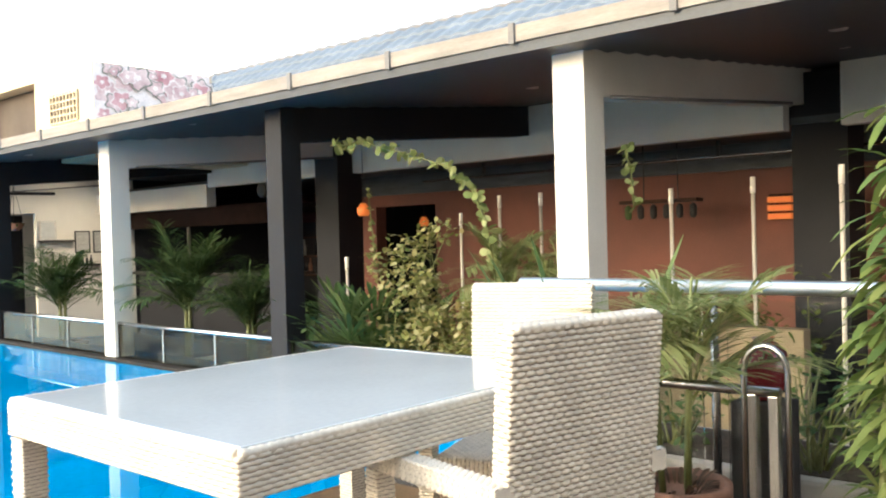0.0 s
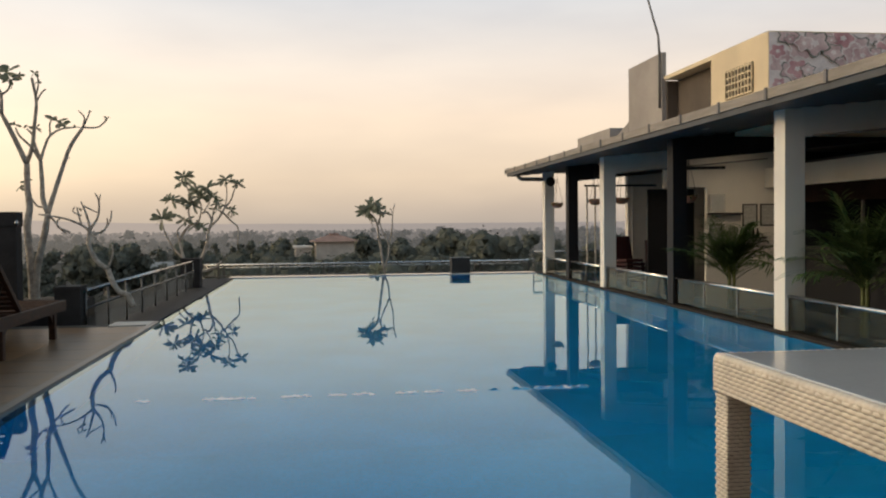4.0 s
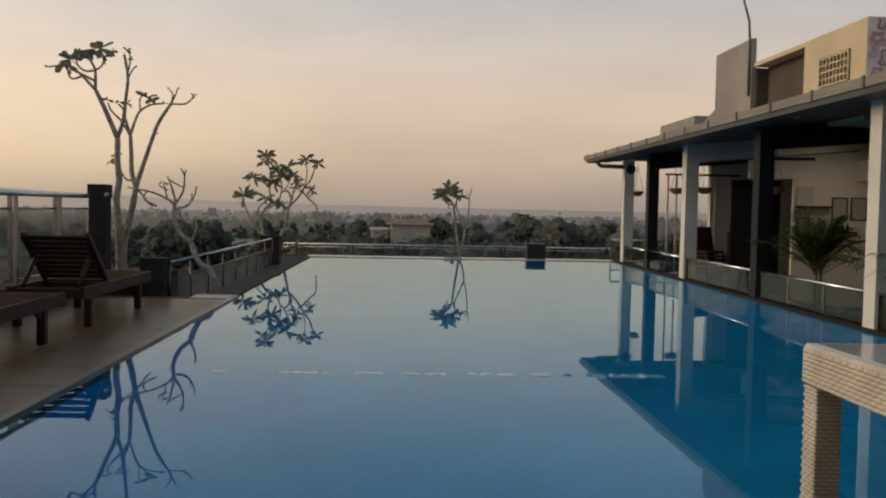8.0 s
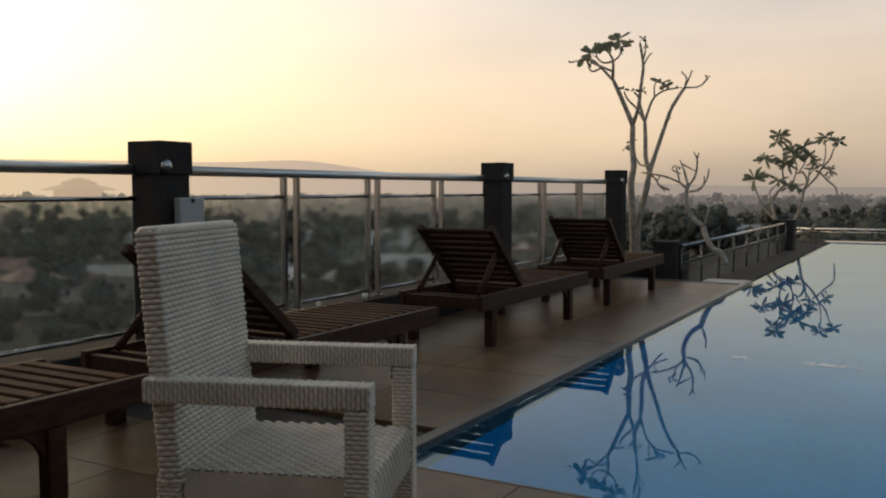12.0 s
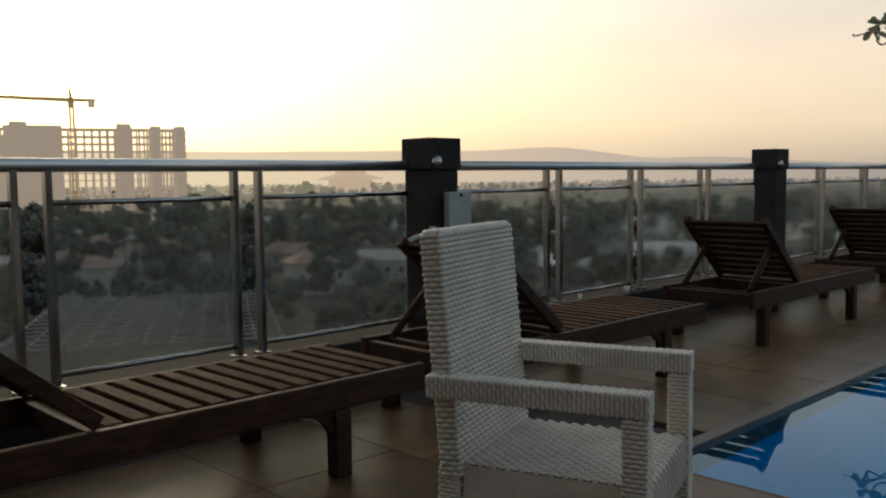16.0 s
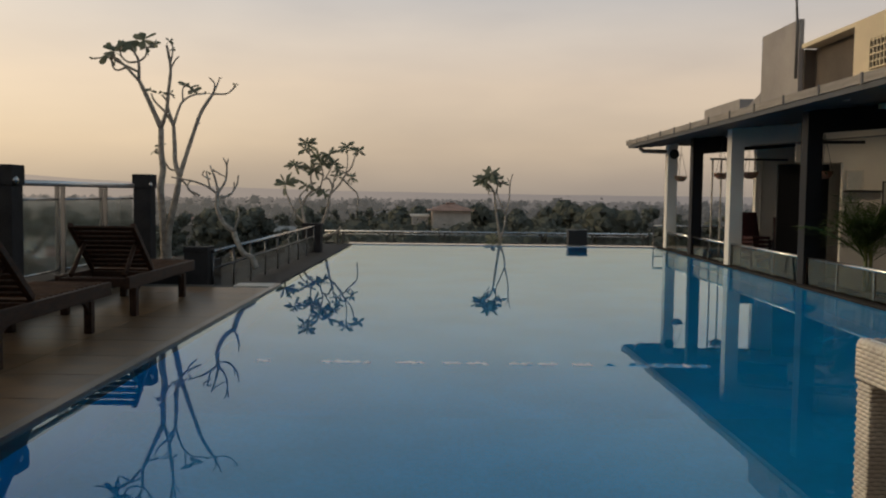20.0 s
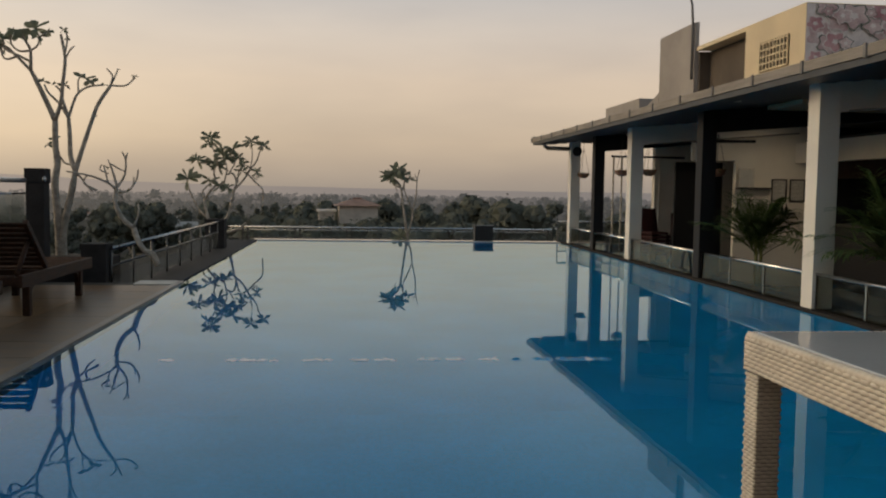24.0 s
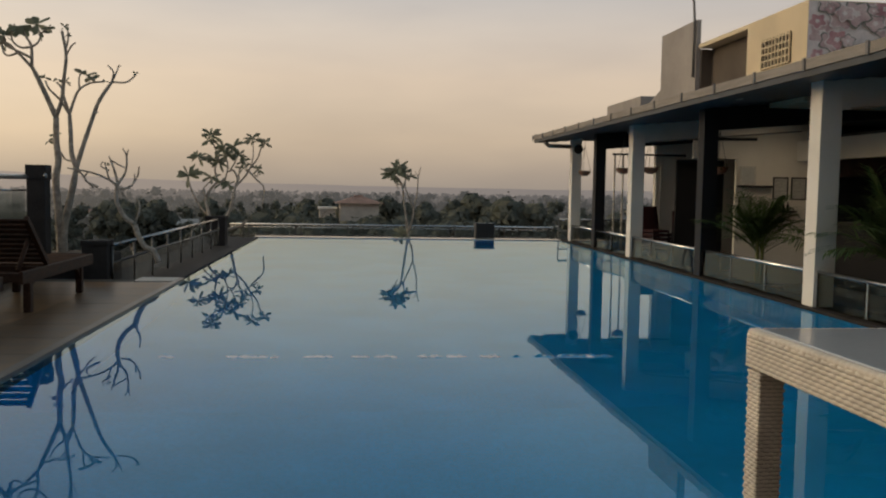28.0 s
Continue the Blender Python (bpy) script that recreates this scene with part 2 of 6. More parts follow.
# a thin film of dust and spray on the balustrade's panes
t_ = M_TINT.node_tree
t_.nodes["Principled BSDF"].inputs["Roughness"].default_value = 0.04
film_ = t_.nodes.new("ShaderNodeBsdfTranslucent")
film_.inputs[0].default_value = (0.55, 0.63, 0.68, 1)
mx_ = t_.nodes.new("ShaderNodeMixShader")
dn_ = t_.nodes.new("ShaderNodeTexNoise")
dn_.inputs["Scale"].default_value, dn_.inputs["Detail"].default_value = 2.5, 5.0
t_.links.new(ramp(t_, dn_.outputs[0], [(0.3, (0.008, 0.008, 0.008)), (0.75, (0.030, 0.030, 0.030))]), mx_.inputs[0])
t_.links.new(t_.nodes["Principled BSDF"].outputs[0], mx_.inputs[1])
t_.links.new(film_.outputs[0], mx_.inputs[2])
t_.links.new(mx_.outputs[0], t_.nodes["Material Output"].inputs[0])
M_DSTEEL = mat("dull steel", (0.13, 0.125, 0.12), rough=0.35, metal=1.0, vary=0.12, scale=6, bump=0.02, grain=150)
M_WATER = bpy.data.materials.new("water")
M_WATER.use_nodes = True
t_ = M_WATER.node_tree
t_.nodes.remove(t_.nodes["Principled BSDF"])
w_ref, w_gls, w_mix, w_fre = (t_.nodes.new("ShaderNode" + k) for k in ("BsdfRefraction", "BsdfGlossy", "MixShader", "Fresnel"))
w_ref.inputs["Color"].default_value, w_ref.inputs["IOR"].default_value, w_ref.inputs["Roughness"].default_value = (0.80, 0.97, 1.0, 1), 1.33, 0.0
w_gls.inputs["Color"].default_value, w_gls.inputs["Roughness"].default_value = (0.735, 0.915, 0.985, 1), 0.0
w_fre.inputs["IOR"].default_value = 1.33
t_.links.new(w_fre.outputs[0], w_mix.inputs[0])
t_.links.new(w_ref.outputs[0], w_mix.inputs[1])
t_.links.new(w_gls.outputs[0], w_mix.inputs[2])
t_.links.new(w_mix.outputs[0], t_.nodes["Material Output"].inputs[0])
# White that paints the bright glints on the wavelets.
M_GLINT = mat("foam", (0.93, 0.94, 0.95), rough=0.5, vary=0.03, bump=0.0)
M_BARK = mat("pale bark", (0.42, 0.35, 0.28), rough=0.85, vary=0.35, scale=14, bump=0.4, grain=50)
M_LEAF = island_mat("frangipani leaf", [(0.20, 0.225, 0.15), (0.26, 0.27, 0.19), (0.32, 0.30, 0.22)], trans=0.5)
M_PALM = island_mat("palm leaf", [(0.04, 0.085, 0.028), (0.08, 0.135, 0.042), (0.16, 0.21, 0.08)], trans=0.3)
M_BAMBOO = island_mat("bamboo leaf", [(0.075, 0.120, 0.028), (0.135, 0.185, 0.042), (0.23, 0.25, 0.07)], trans=0.3)
M_FROND = island_mat("light palm frond", [(0.17, 0.215, 0.075), (0.27, 0.31, 0.11), (0.42, 0.43, 0.20)], trans=0.35)
M_SHRUB = island_mat("variegated leaf", [(0.15, 0.18, 0.05), (0.29, 0.29, 0.09), (0.56, 0.50, 0.28), (0.22, 0.25, 0.07), (0.42, 0.33, 0.15)], trans=0.3)
M_FLOWER = island_mat("flowering leaf", [(0.07, 0.12, 0.03), (0.42, 0.19, 0.07), (0.12, 0.17, 0.05), (0.48, 0.30, 0.12)], trans=0.3)
M_DRY = island_mat("withered leaf", [(0.10, 0.06, 0.04), (0.17, 0.10, 0.06), (0.22, 0.14, 0.08)], trans=0.2)
M_CANE = mat("green cane", (0.16, 0.17, 0.05), rough=0.5, vary=0.25, scale=10)
M_POT = mat("terracotta pot", (0.34, 0.17, 0.11), rough=0.8, vary=0.2, scale=6, bump=0.2)
M_WPOT = mat("white pot", (0.62, 0.57, 0.49), rough=0.6, vary=0.12, scale=6)
M_SOIL = mat("soil", (0.05, 0.035, 0.025), rough=1.0, vary=0.4, scale=20, bump=0.5)
M_BIN = mat("dark blue box", (0.022, 0.026, 0.032), rough=0.45, vary=0.2, scale=5)
M_VOID = mat("painted hole shade", (0.003, 0.003, 0.003), rough=1.0, spec=0.0, vary=0.1, bump=0.0)
M_BLACK = mat("black paint", (0.02, 0.018, 0.017), rough=0.5, vary=0.2)
M_GREYBOX = mat("grey box", (0.42, 0.42, 0.40), rough=0.5, vary=0.08)
M_RED = mat("dark red lacquer", (0.16, 0.012, 0.018), rough=0.18, vary=0.25, scale=4, coat=0.6)
M_CANOPY = mat("brown canopy cloth", (0.016, 0.009, 0.008), rough=0.9, spec=0.1, vary=0.3, scale=6)
M_REDFAB = mat("dark red fabric", (0.050, 0.012, 0.014), rough=0.9, vary=0.25, scale=10)
M_SLAB = mat("light concrete", (0.36, 0.32, 0.29), rough=0.85, vary=0.15, scale=1.5, bump=0.2, grain=60)
M_RECESS = mat("brown plaster", (0.11, 0.085, 0.065), rough=0.85, vary=0.2, scale=1.5, bump=0.15, grain=60)
M_CONC = mat("grey concrete", (0.20, 0.185, 0.175), rough=0.85, vary=0.18, scale=1.5, bump=0.2, grain=60)
M_PINK = mat("mural pink", (0.74, 0.44, 0.44), rough=0.8, vary=0.3, scale=5, second=(0.80, 0.64, 0.60))
M_PINK2 = mat("mural deep pink", (0.66, 0.30, 0.32), rough=0.8, vary=0.3, scale=5, second=(0.76, 0.46, 0.45))
M_MURALW = mat("mural white", (0.82, 0.72, 0.68), rough=0.8, vary=0.15, scale=5)
M_MURALD = mat("mural dark line", (0.20, 0.21, 0.17), rough=0.8)
M_PAPER = mat("printed paper", (0.48, 0.46, 0.42), rough=0.6, vary=0.2, scale=30)
M_LAMP = glow_mat("warm lamp", (0.9, 0.22, 0.04), 0.055)
M_LED = glow_mat("lamp lens", (0.75, 0.85, 0.95), 0.35)
M_FIELD = mat("far ground", (0.030, 0.034, 0.026), rough=1.0, vary=0.5, scale=0.02, grain=0.3, bump=0.0, second=(0.050, 0.048, 0.040))
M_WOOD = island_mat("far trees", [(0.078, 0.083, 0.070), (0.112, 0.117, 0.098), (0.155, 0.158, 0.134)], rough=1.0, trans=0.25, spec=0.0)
M_HOUSEW = mat("house wall", (0.44, 0.39, 0.34), rough=0.9, vary=0.15, scale=0.5, grain=4, bump=0, rand=0.3)
M_HOUSER = mat("clay roof", (0.30, 0.19, 0.15), rough=0.9, vary=0.2, scale=0.6, grain=5, bump=0, rand=0.35)
M_METALR = mat("sheet roof", (0.30, 0.30, 0.29), rough=0.6, vary=0.15, scale=0.4, grain=3, bump=0, rand=0.25)
M_CRANE = mat("crane paint", (0.80, 0.62, 0.30), rough=0.7)


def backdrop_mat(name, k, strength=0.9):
    """Distance haze painted as emission: the evening's own colour, brighter towards the sun's side."""
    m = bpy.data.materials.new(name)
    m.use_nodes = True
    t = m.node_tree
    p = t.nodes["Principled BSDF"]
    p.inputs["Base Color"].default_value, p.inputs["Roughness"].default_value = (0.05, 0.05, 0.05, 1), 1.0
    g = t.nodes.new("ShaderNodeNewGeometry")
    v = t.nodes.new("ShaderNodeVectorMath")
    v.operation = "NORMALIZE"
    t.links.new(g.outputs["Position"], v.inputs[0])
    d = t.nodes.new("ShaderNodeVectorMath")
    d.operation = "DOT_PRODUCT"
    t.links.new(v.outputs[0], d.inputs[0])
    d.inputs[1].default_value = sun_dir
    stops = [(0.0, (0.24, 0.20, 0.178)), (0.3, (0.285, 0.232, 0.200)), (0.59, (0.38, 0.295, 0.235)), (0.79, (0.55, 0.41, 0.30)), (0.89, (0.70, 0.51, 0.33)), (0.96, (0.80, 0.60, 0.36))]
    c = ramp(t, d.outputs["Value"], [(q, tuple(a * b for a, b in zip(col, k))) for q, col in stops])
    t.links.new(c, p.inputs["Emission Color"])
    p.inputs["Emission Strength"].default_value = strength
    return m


# No air is modelled: the haze on these far things is emission.
M_FARCONC = backdrop_mat("haze-painted concrete", (0.31, 0.315, 0.37))
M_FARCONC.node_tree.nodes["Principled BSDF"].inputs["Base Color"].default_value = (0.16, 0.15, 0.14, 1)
M_FARBLOCK = backdrop_mat("haze-painted block", (0.62, 0.62, 0.64))
M_HILL = backdrop_mat("haze-painted hills", (0.90, 0.95, 0.99))
# Paler and greyer than the near woods: distance haze put into the base colour.
M_TOWNHAZE = island_mat("haze-paled town trees", [(0.125, 0.135, 0.112), (0.155, 0.165, 0.138), (0.185, 0.192, 0.162)], rough=1.0, trans=0.25, spec=0.0)
M_WOODFAR = backdrop_mat("haze-painted tree line", (0.44, 0.485, 0.52))
M_WOODMID = backdrop_mat("haze-painted outer trees", (0.24, 0.28, 0.30))


# ---------------------------------------------------------------- building blocks
def box(bm, x0, y0, z0, x1, y1, z1, bevel=0.0, m=None):
    r = bmesh.ops.create_cube(bm, size=1.0)
    vs = r["verts"]
    bmesh.ops.scale(bm, verts=vs, vec=(x1 - x0, y1 - y0, z1 - z0))
    bmesh.ops.translate(bm, verts=vs, vec=((x0 + x1) / 2, (y0 + y1) / 2, (z0 + z1) / 2))
    if m is not None:
        bmesh.ops.transform(bm, matrix=m, verts=vs)
    if bevel:
        es = list({e for v in vs for e in v.link_edges})
        bmesh.ops.bevel(bm, geom=es, offset=bevel, segments=2, affect="EDGES", profile=0.6)
    return bm


def tube(bm, pts, radii, sides=8, cap=True):
    """A tapered tube through the points."""
    pts = [Vector(p) for p in pts]
    if isinstance(radii, (int, float)):
        radii = [radii] * len(pts)
    rings = []
    ref = Vector((0.31, 0.17, 0.93))
    for i, p in enumerate(pts):
        d = (pts[min(i + 1, len(pts) - 1)] - pts[max(i - 1, 0)]).normalized()
        a = d.cross(ref)
        if a.length < 0.05:
            a = d.cross(Vector((1, 0, 0)))
        a.normalize()
        b = d.cross(a)
        rings.append([bm.verts.new(p + (a * math.cos(2 * math.pi * k / sides) + b * math.sin(2 * math.pi * k / sides)) * radii[i]) for k in range(sides)])
    for r0, r1 in zip(rings, rings[1:]):
        for k in range(sides):
            f = bm.faces.new((r0[k], r0[(k + 1) % sides], r1[(k + 1) % sides], r1[k]))
            f.smooth = True
    if cap:
        bm.faces.new(rings[0][::-1])
        bm.faces.new(rings[-1])
    return bm


def lathe(bm, prof, sides=24, c=(0, 0, 0)):
    """A turned body from (radius, height) pairs."""
    rings = [[bm.verts.new((c[0] + r * math.cos(2 * math.pi * k / sides), c[1] + r * math.sin(2 * math.pi * k / sides), c[2] + z)) for k in range(sides)] for r, z in prof]
    for r0, r1 in zip(rings, rings[1:]):
        for k in range(sides):
            f = bm.faces.new((r0[k], r0[(k + 1) % sides], r1[(k + 1) % sides], r1[k]))
            f.smooth = True
    bm.faces.new(rings[0][::-1])
    bm.faces.new(rings[-1])
    return bm


def mesh_from(bm, name, material):
    bmesh.ops.recalc_face_normals(bm, faces=bm.faces)
    me = bpy.data.meshes.new(name)
    bm.to_mesh(me)
    bm.free()
    me.materials.append(material)
    return me


def part(name, bm, material, parent=None, label=""):
    ob = new(name, mesh_from(bm, name, material) if isinstance(bm, bmesh.types.BMesh) else bm)
    if parent is not None:
        ob.parent = parent
    if label:
        ob["label"] = label
    return ob


def B(*a, **k):
    return box(bmesh.new(), *a, **k)


def T(*a, **k):
    return tube(bmesh.new(), *a, **k)


def empty(name, m=None):
    e = new(name)
    e.empty_display_size = 0.1
    if m is not None:
        e.matrix_world = m
    return e


def structure(name, bm, material, label, category):
    return tagged(part(name, bm, material), label, category, kind="structure")


def arrays_mesh(name, verts, faces, material, smooth=False):
    me = bpy.data.meshes.new(name)
    me.from_pydata([tuple(v) for v in verts], [], [tuple(f) for f in faces])
    if smooth:
        me.polygons.foreach_set("use_smooth", [True] * len(me.polygons))
    me.materials.append(material)
    me.update()
    return me

# ---------------------------------------------------------------- structure: deck, pool, rails
WATER = -0.016
PX0, PX1, PY0, PY1 = -1.8, 4.98, 3.3, 19.6       # the pool
structure("ground", B(-2600, -900, -22.5, 2600, 3200, -22), M_FIELD, "dark green lowland ground far below the rooftop", "ground")

bm = bmesh.new()
box(bm, -3.78, -7.0, -0.5, 3.35, PY0 - 0.002, -0.024)
box(bm, -3.78, PY0, -0.5, PX0 - 0.03, 10.95, -0.024)
structure("floor", bm, M_GROUT, "rooftop deck slab under large brown tiles", "floor")
# the body of the building under the terrace
bm = bmesh.new()
box(bm, -3.7, -9.0, -22.0, 3.35, 3.2, -0.51)
box(bm, -3.7, 3.3, -22.0, 13.0, 18.7, -2.2)
structure("building_body", bm, M_CONC, "grey concrete storeys under the rooftop", "building")

# pool basin: shallow shelf first, then deeper
bm = bmesh.new()
box(bm, PX0 - 0.14, PY0 - 0.0, -2.1, PX1 + 0.0, PY1, -1.55)
box(bm, PX0, PY0 + 0.002, -1.55, PX1, 5.85, -1.02)
box(bm, PX0 - 0.14, PY0, -1.55, PX0, PY1, -0.05)
box(bm, -0.058, PY0 - 8.7, -1.6, 0.40, PY1 - 8.7, -0.062, m=pose(4.56, 8.7, 0, 0, 0, -1.63))
box(bm, PX0 - 0.14, PY0 - 0.14, -1.55, PX1 + 0.14, PY0, -0.05)
box(bm, PX0 - 0.14, PY1, -1.55, PX1 + 0.14, PY1 + 0.14, WATER - 0.012)
structure("pool_basin", bm, M_POOL, "blue mosaic pool basin with a shallow shelf", "pool")


def water_sheet():
    """Still water with a line of small wavelets over the inlets, and very faint ripples."""
    jets = [(1.23, 0.9), (1.38, 1.0), (1.44, 0.8), (1.55, 1.0), (1.63, 0.8), (1.69, 1.0), (1.75, 0.9), (1.83, 1.0), (0.70, 0.5), (-0.42, 0.4)]
    xs = np.concatenate([np.linspace(PX0, -1.15, 6)[:-1], np.linspace(-1.15, -0.5, 8)[:-1], np.arange(-0.5, -0.34, 0.01), np.linspace(-0.34, 0.6, 10)[1:-1], np.arange(0.6, 1.92, 0.007), np.linspace(1.92, PX1, 22)])
    ys = np.concatenate([np.linspace(PY0, 6.06, 24)[:-1], np.arange(6.06, 6.28, 0.007), np.linspace(6.28, PY1 + 0.1, 80)])
    X, Y = np.meshgrid(xs, ys)
    Z = np.full(X.shape, WATER)
    for i, (jx, s) in enumerate(jets):
        jy = 6.19 + 0.008 * math.sin(i * 2.3)
        r = np.sqrt((X - jx) ** 2 + ((Y - jy) * 0.8) ** 2)
        Z += 0.014 * s * np.exp(-(r / 0.023) ** 2)
    n, m = len(xs), len(ys)
    verts = np.stack([X.ravel(), Y.ravel(), Z.ravel()], 1)
    faces = [(j * n + i, j * n + i + 1, (j + 1) * n + i + 1, (j + 1) * n + i) for j in range(m - 1) for i in range(n - 1)]
    return arrays_mesh("water", verts.tolist(), faces, M_WATER, smooth=True)


t_ = M_WATER.node_tree
wc = t_.nodes.new("ShaderNodeTexCoord")
wm = t_.nodes.new("ShaderNodeMapping")
wm.inputs["Scale"].default_value = (1.0, 0.55, 1.0)
wn = t_.nodes.new("ShaderNodeTexNoise")
wn.inputs["Scale"].default_value, wn.inputs["Detail"].default_value = 3.0, 2.0
wb = t_.nodes.new("ShaderNodeBump")
wb.inputs["Strength"].default_value, wb.inputs["Distance"].default_value = 0.016, 0.02
t_.links.new(wc.outputs["Object"], wm.inputs[0])
t_.links.new(wm.outputs[0], wn.inputs["Vector"])
t_.links.new(wn.outputs[0], wb.inputs["Height"])
for n_ in (w_ref, w_gls, w_fre):
    t_.links.new(wb.outputs[0], n_.inputs["Normal"])
water = tagged(part("water", water_sheet(), None), "still clear blue pool water mirroring the sky", "water", kind="structure")
water.visible_shadow = False
# white flecks over the inlets: sky glints on the wavelets put into white shapes
bm = bmesh.new()
rnd = random.Random(17)
for cx, w, n in ((-1.02, 0.05, 4), (-0.60, 0.06, 3), (-0.44, 0.22, 14), (-0.05, 0.18, 10), (0.19, 0.12, 9), (0.38, 0.11, 8), (0.64, 0.13, 11), (0.82, 0.10, 8), (1.05, 0.11, 11), (1.72, 0.02, 2)):
    for k in range(n):
        a, b = rnd.uniform(0.014, 0.034), rnd.uniform(0.018, 0.034)
        px, py = cx + rnd.uniform(-0.5, 0.5) * w, 6.19 + rnd.gauss(0, 0.012)
        ring = [bm.verts.new((px + a * math.cos(q), py + b * math.sin(q), WATER + 0.001)) for q in [2 * math.pi * j / 9 for j in range(9)]]
        top = bm.verts.new((px, py, WATER + 0.009))
        for j in range(9):
            bm.faces.new((ring[j], ring[(j + 1) % 9], top)).smooth = True
tagged(part("foam", bm, M_GLINT), "small white flecks painted as glints on the water", "foam", kind="stuff")
t_ = M_POOL.node_tree
bt_, mp_, tc_ = t_.nodes.new("ShaderNodeTexBrick"), t_.nodes.new("ShaderNodeMapping"), t_.nodes.new("ShaderNodeTexCoord")
bt_.offset = 0.0
for k_, v_ in (("Scale", 1.0), ("Brick Width", 0.025), ("Row Height", 0.025), ("Mortar Size", 0.002), ("Mortar Smooth", 0.3)):
    bt_.inputs[k_].default_value = v_
bt_.inputs["Color1"].default_value, bt_.inputs["Color2"].default_value, bt_.inputs["Mortar"].default_value = (0.93, 0.93, 0.94, 1), (1.06, 1.06, 1.05, 1), (1.06, 1.06, 1.05, 1)
t_.links.new(tc_.outputs["Object"], mp_.inputs[0])
t_.links.new(mp_.outputs[0], bt_.inputs["Vector"])
ps_ = t_.nodes["Principled BSDF"]
t_.links.new(mix_col(t_, 1.0, ps_.inputs["Base Color"].links[0].from_socket, bt_.outputs["Color"], "MULTIPLY"), ps_.inputs["Base Color"])

# white spill edge at the far end and the catch channel behind it
structure("pool_spill_edge", B(PX0 - 0.1, PY1 + 0.02, -0.3, PX1 + 0.1, PY1 + 0.42, 0.002, bevel=0.008), M_WET, "pale stone spill edge of the pool", "pool edge")
structure("catch_ledge", B(-4.2, PY1 + 0.44, -0.8, 8.0, 27.6, -0.46), M_POST, "dark stone ledge below the spill edge", "ledge")
structure("pool_coping", B(PX0 - 0.03, PY0, -0.3, PX0 + 0.035, 10.95, 0.003, bevel=0.003), M_COPING, "thin brown stone lip along the pool", "pool edge")
structure("pool_lip", B(PX0, PY0 - 0.003, -0.3, PX1, PY0 + 0.012, 0.001, bevel=0.003), M_TILE, "thin brown stone lip at the pool's near end", "pool edge")
structure("pale_slab", B(-2.25, 10.55, -0.1, PX0 - 0.02, 10.94, 0.006, bevel=0.004), M_PALE, "pale square slab at the deck's end", "slab")
structure("side_ledge", B(-3.78, 10.955, -0.7, PX0 - 0.14, PY1 + 0.2, -0.20), M_POST, "lower dark ledge beside the pool's far half", "ledge")
structure("side_pool_wall", B(PX0 - 0.17, 10.96, -0.65, PX0 + 0.004, PY1, 0.0, bevel=0.006), M_POST, "narrow dark stone wall holding the pool", "pool edge")

# kerb under the glass rail
structure("rail_kerb", B(-3.78, -7.0, -0.02, -3.48, 11.5, 0.245, bevel=0.01), M_KERB, "low grey stone kerb under the glass balustrade", "kerb")

RX = -3.60
POSTS = (-0.55, 3.85, 7.9, 11.36)


def stone_post(y, h=1.28, w=0.23):
    e = empty("railing_pier", pose(RX + 0.085, y, 0))
    part("shaft", B(-w / 2 + 0.012, -w / 2 + 0.012, 0.0, w / 2 - 0.012, w / 2 - 0.012, h - 0.17, bevel=0.008), M_POST, e)
    part("cap", B(-w / 2, -w / 2, h - 0.17, w / 2, w / 2, h, bevel=0.008), M_POST, e, "dark stone cap block")
    return tagged(e, "dark grey stone pier of the glass balustrade", "pier", "balustrade piers")


for y in POSTS:
    stone_post(y)
e = empty("wall_box", pose(RX + 0.202, 3.91, 0.60))
body_ = part("body", B(0, -0.085, 0, 0.045, 0.085, 0.39, bevel=0.006), M_GREYBOX, e)
part("hinge", T([(0.05, 0.0, 0.365), (0.05, 0.0, 0.385)], 0.008), M_BLACK, body_)
tagged(e, "light grey metal junction box on a balustrade pier", "junction box")
e = empty("pier_bracket", pose(RX + 0.2, 3.74, 0.77))
part("arm", T([(0, 0, 0), (0.01, -0.13, -0.01), (0.02, -0.24, -0.05)], [0.016, 0.014, 0.012], sides=8), M_GREYBOX, e)
part("plate", B(-0.012, -0.012, -0.04, 0.004, 0.03, 0.04, bevel=0.003), M_GREYBOX, e)
tagged(e, "short grey bracket arm on a balustrade pier", "bracket")
for y_, r_ in ((5.72, 0.022), (5.18, 0.016)):
    e = part("cup", lathe(bmesh.new(), [(r_ * 0.8, 0), (r_, 0.05), (r_ * 0.9, 0.05), (r_ * 0.7, 0.005)], 14), M_WHITE)
    e.matrix_world = pose(-3.51, y_, 0.245)
    tagged(e, "small white plastic cup standing on the dark kerb", "cup", "cups on the kerb")


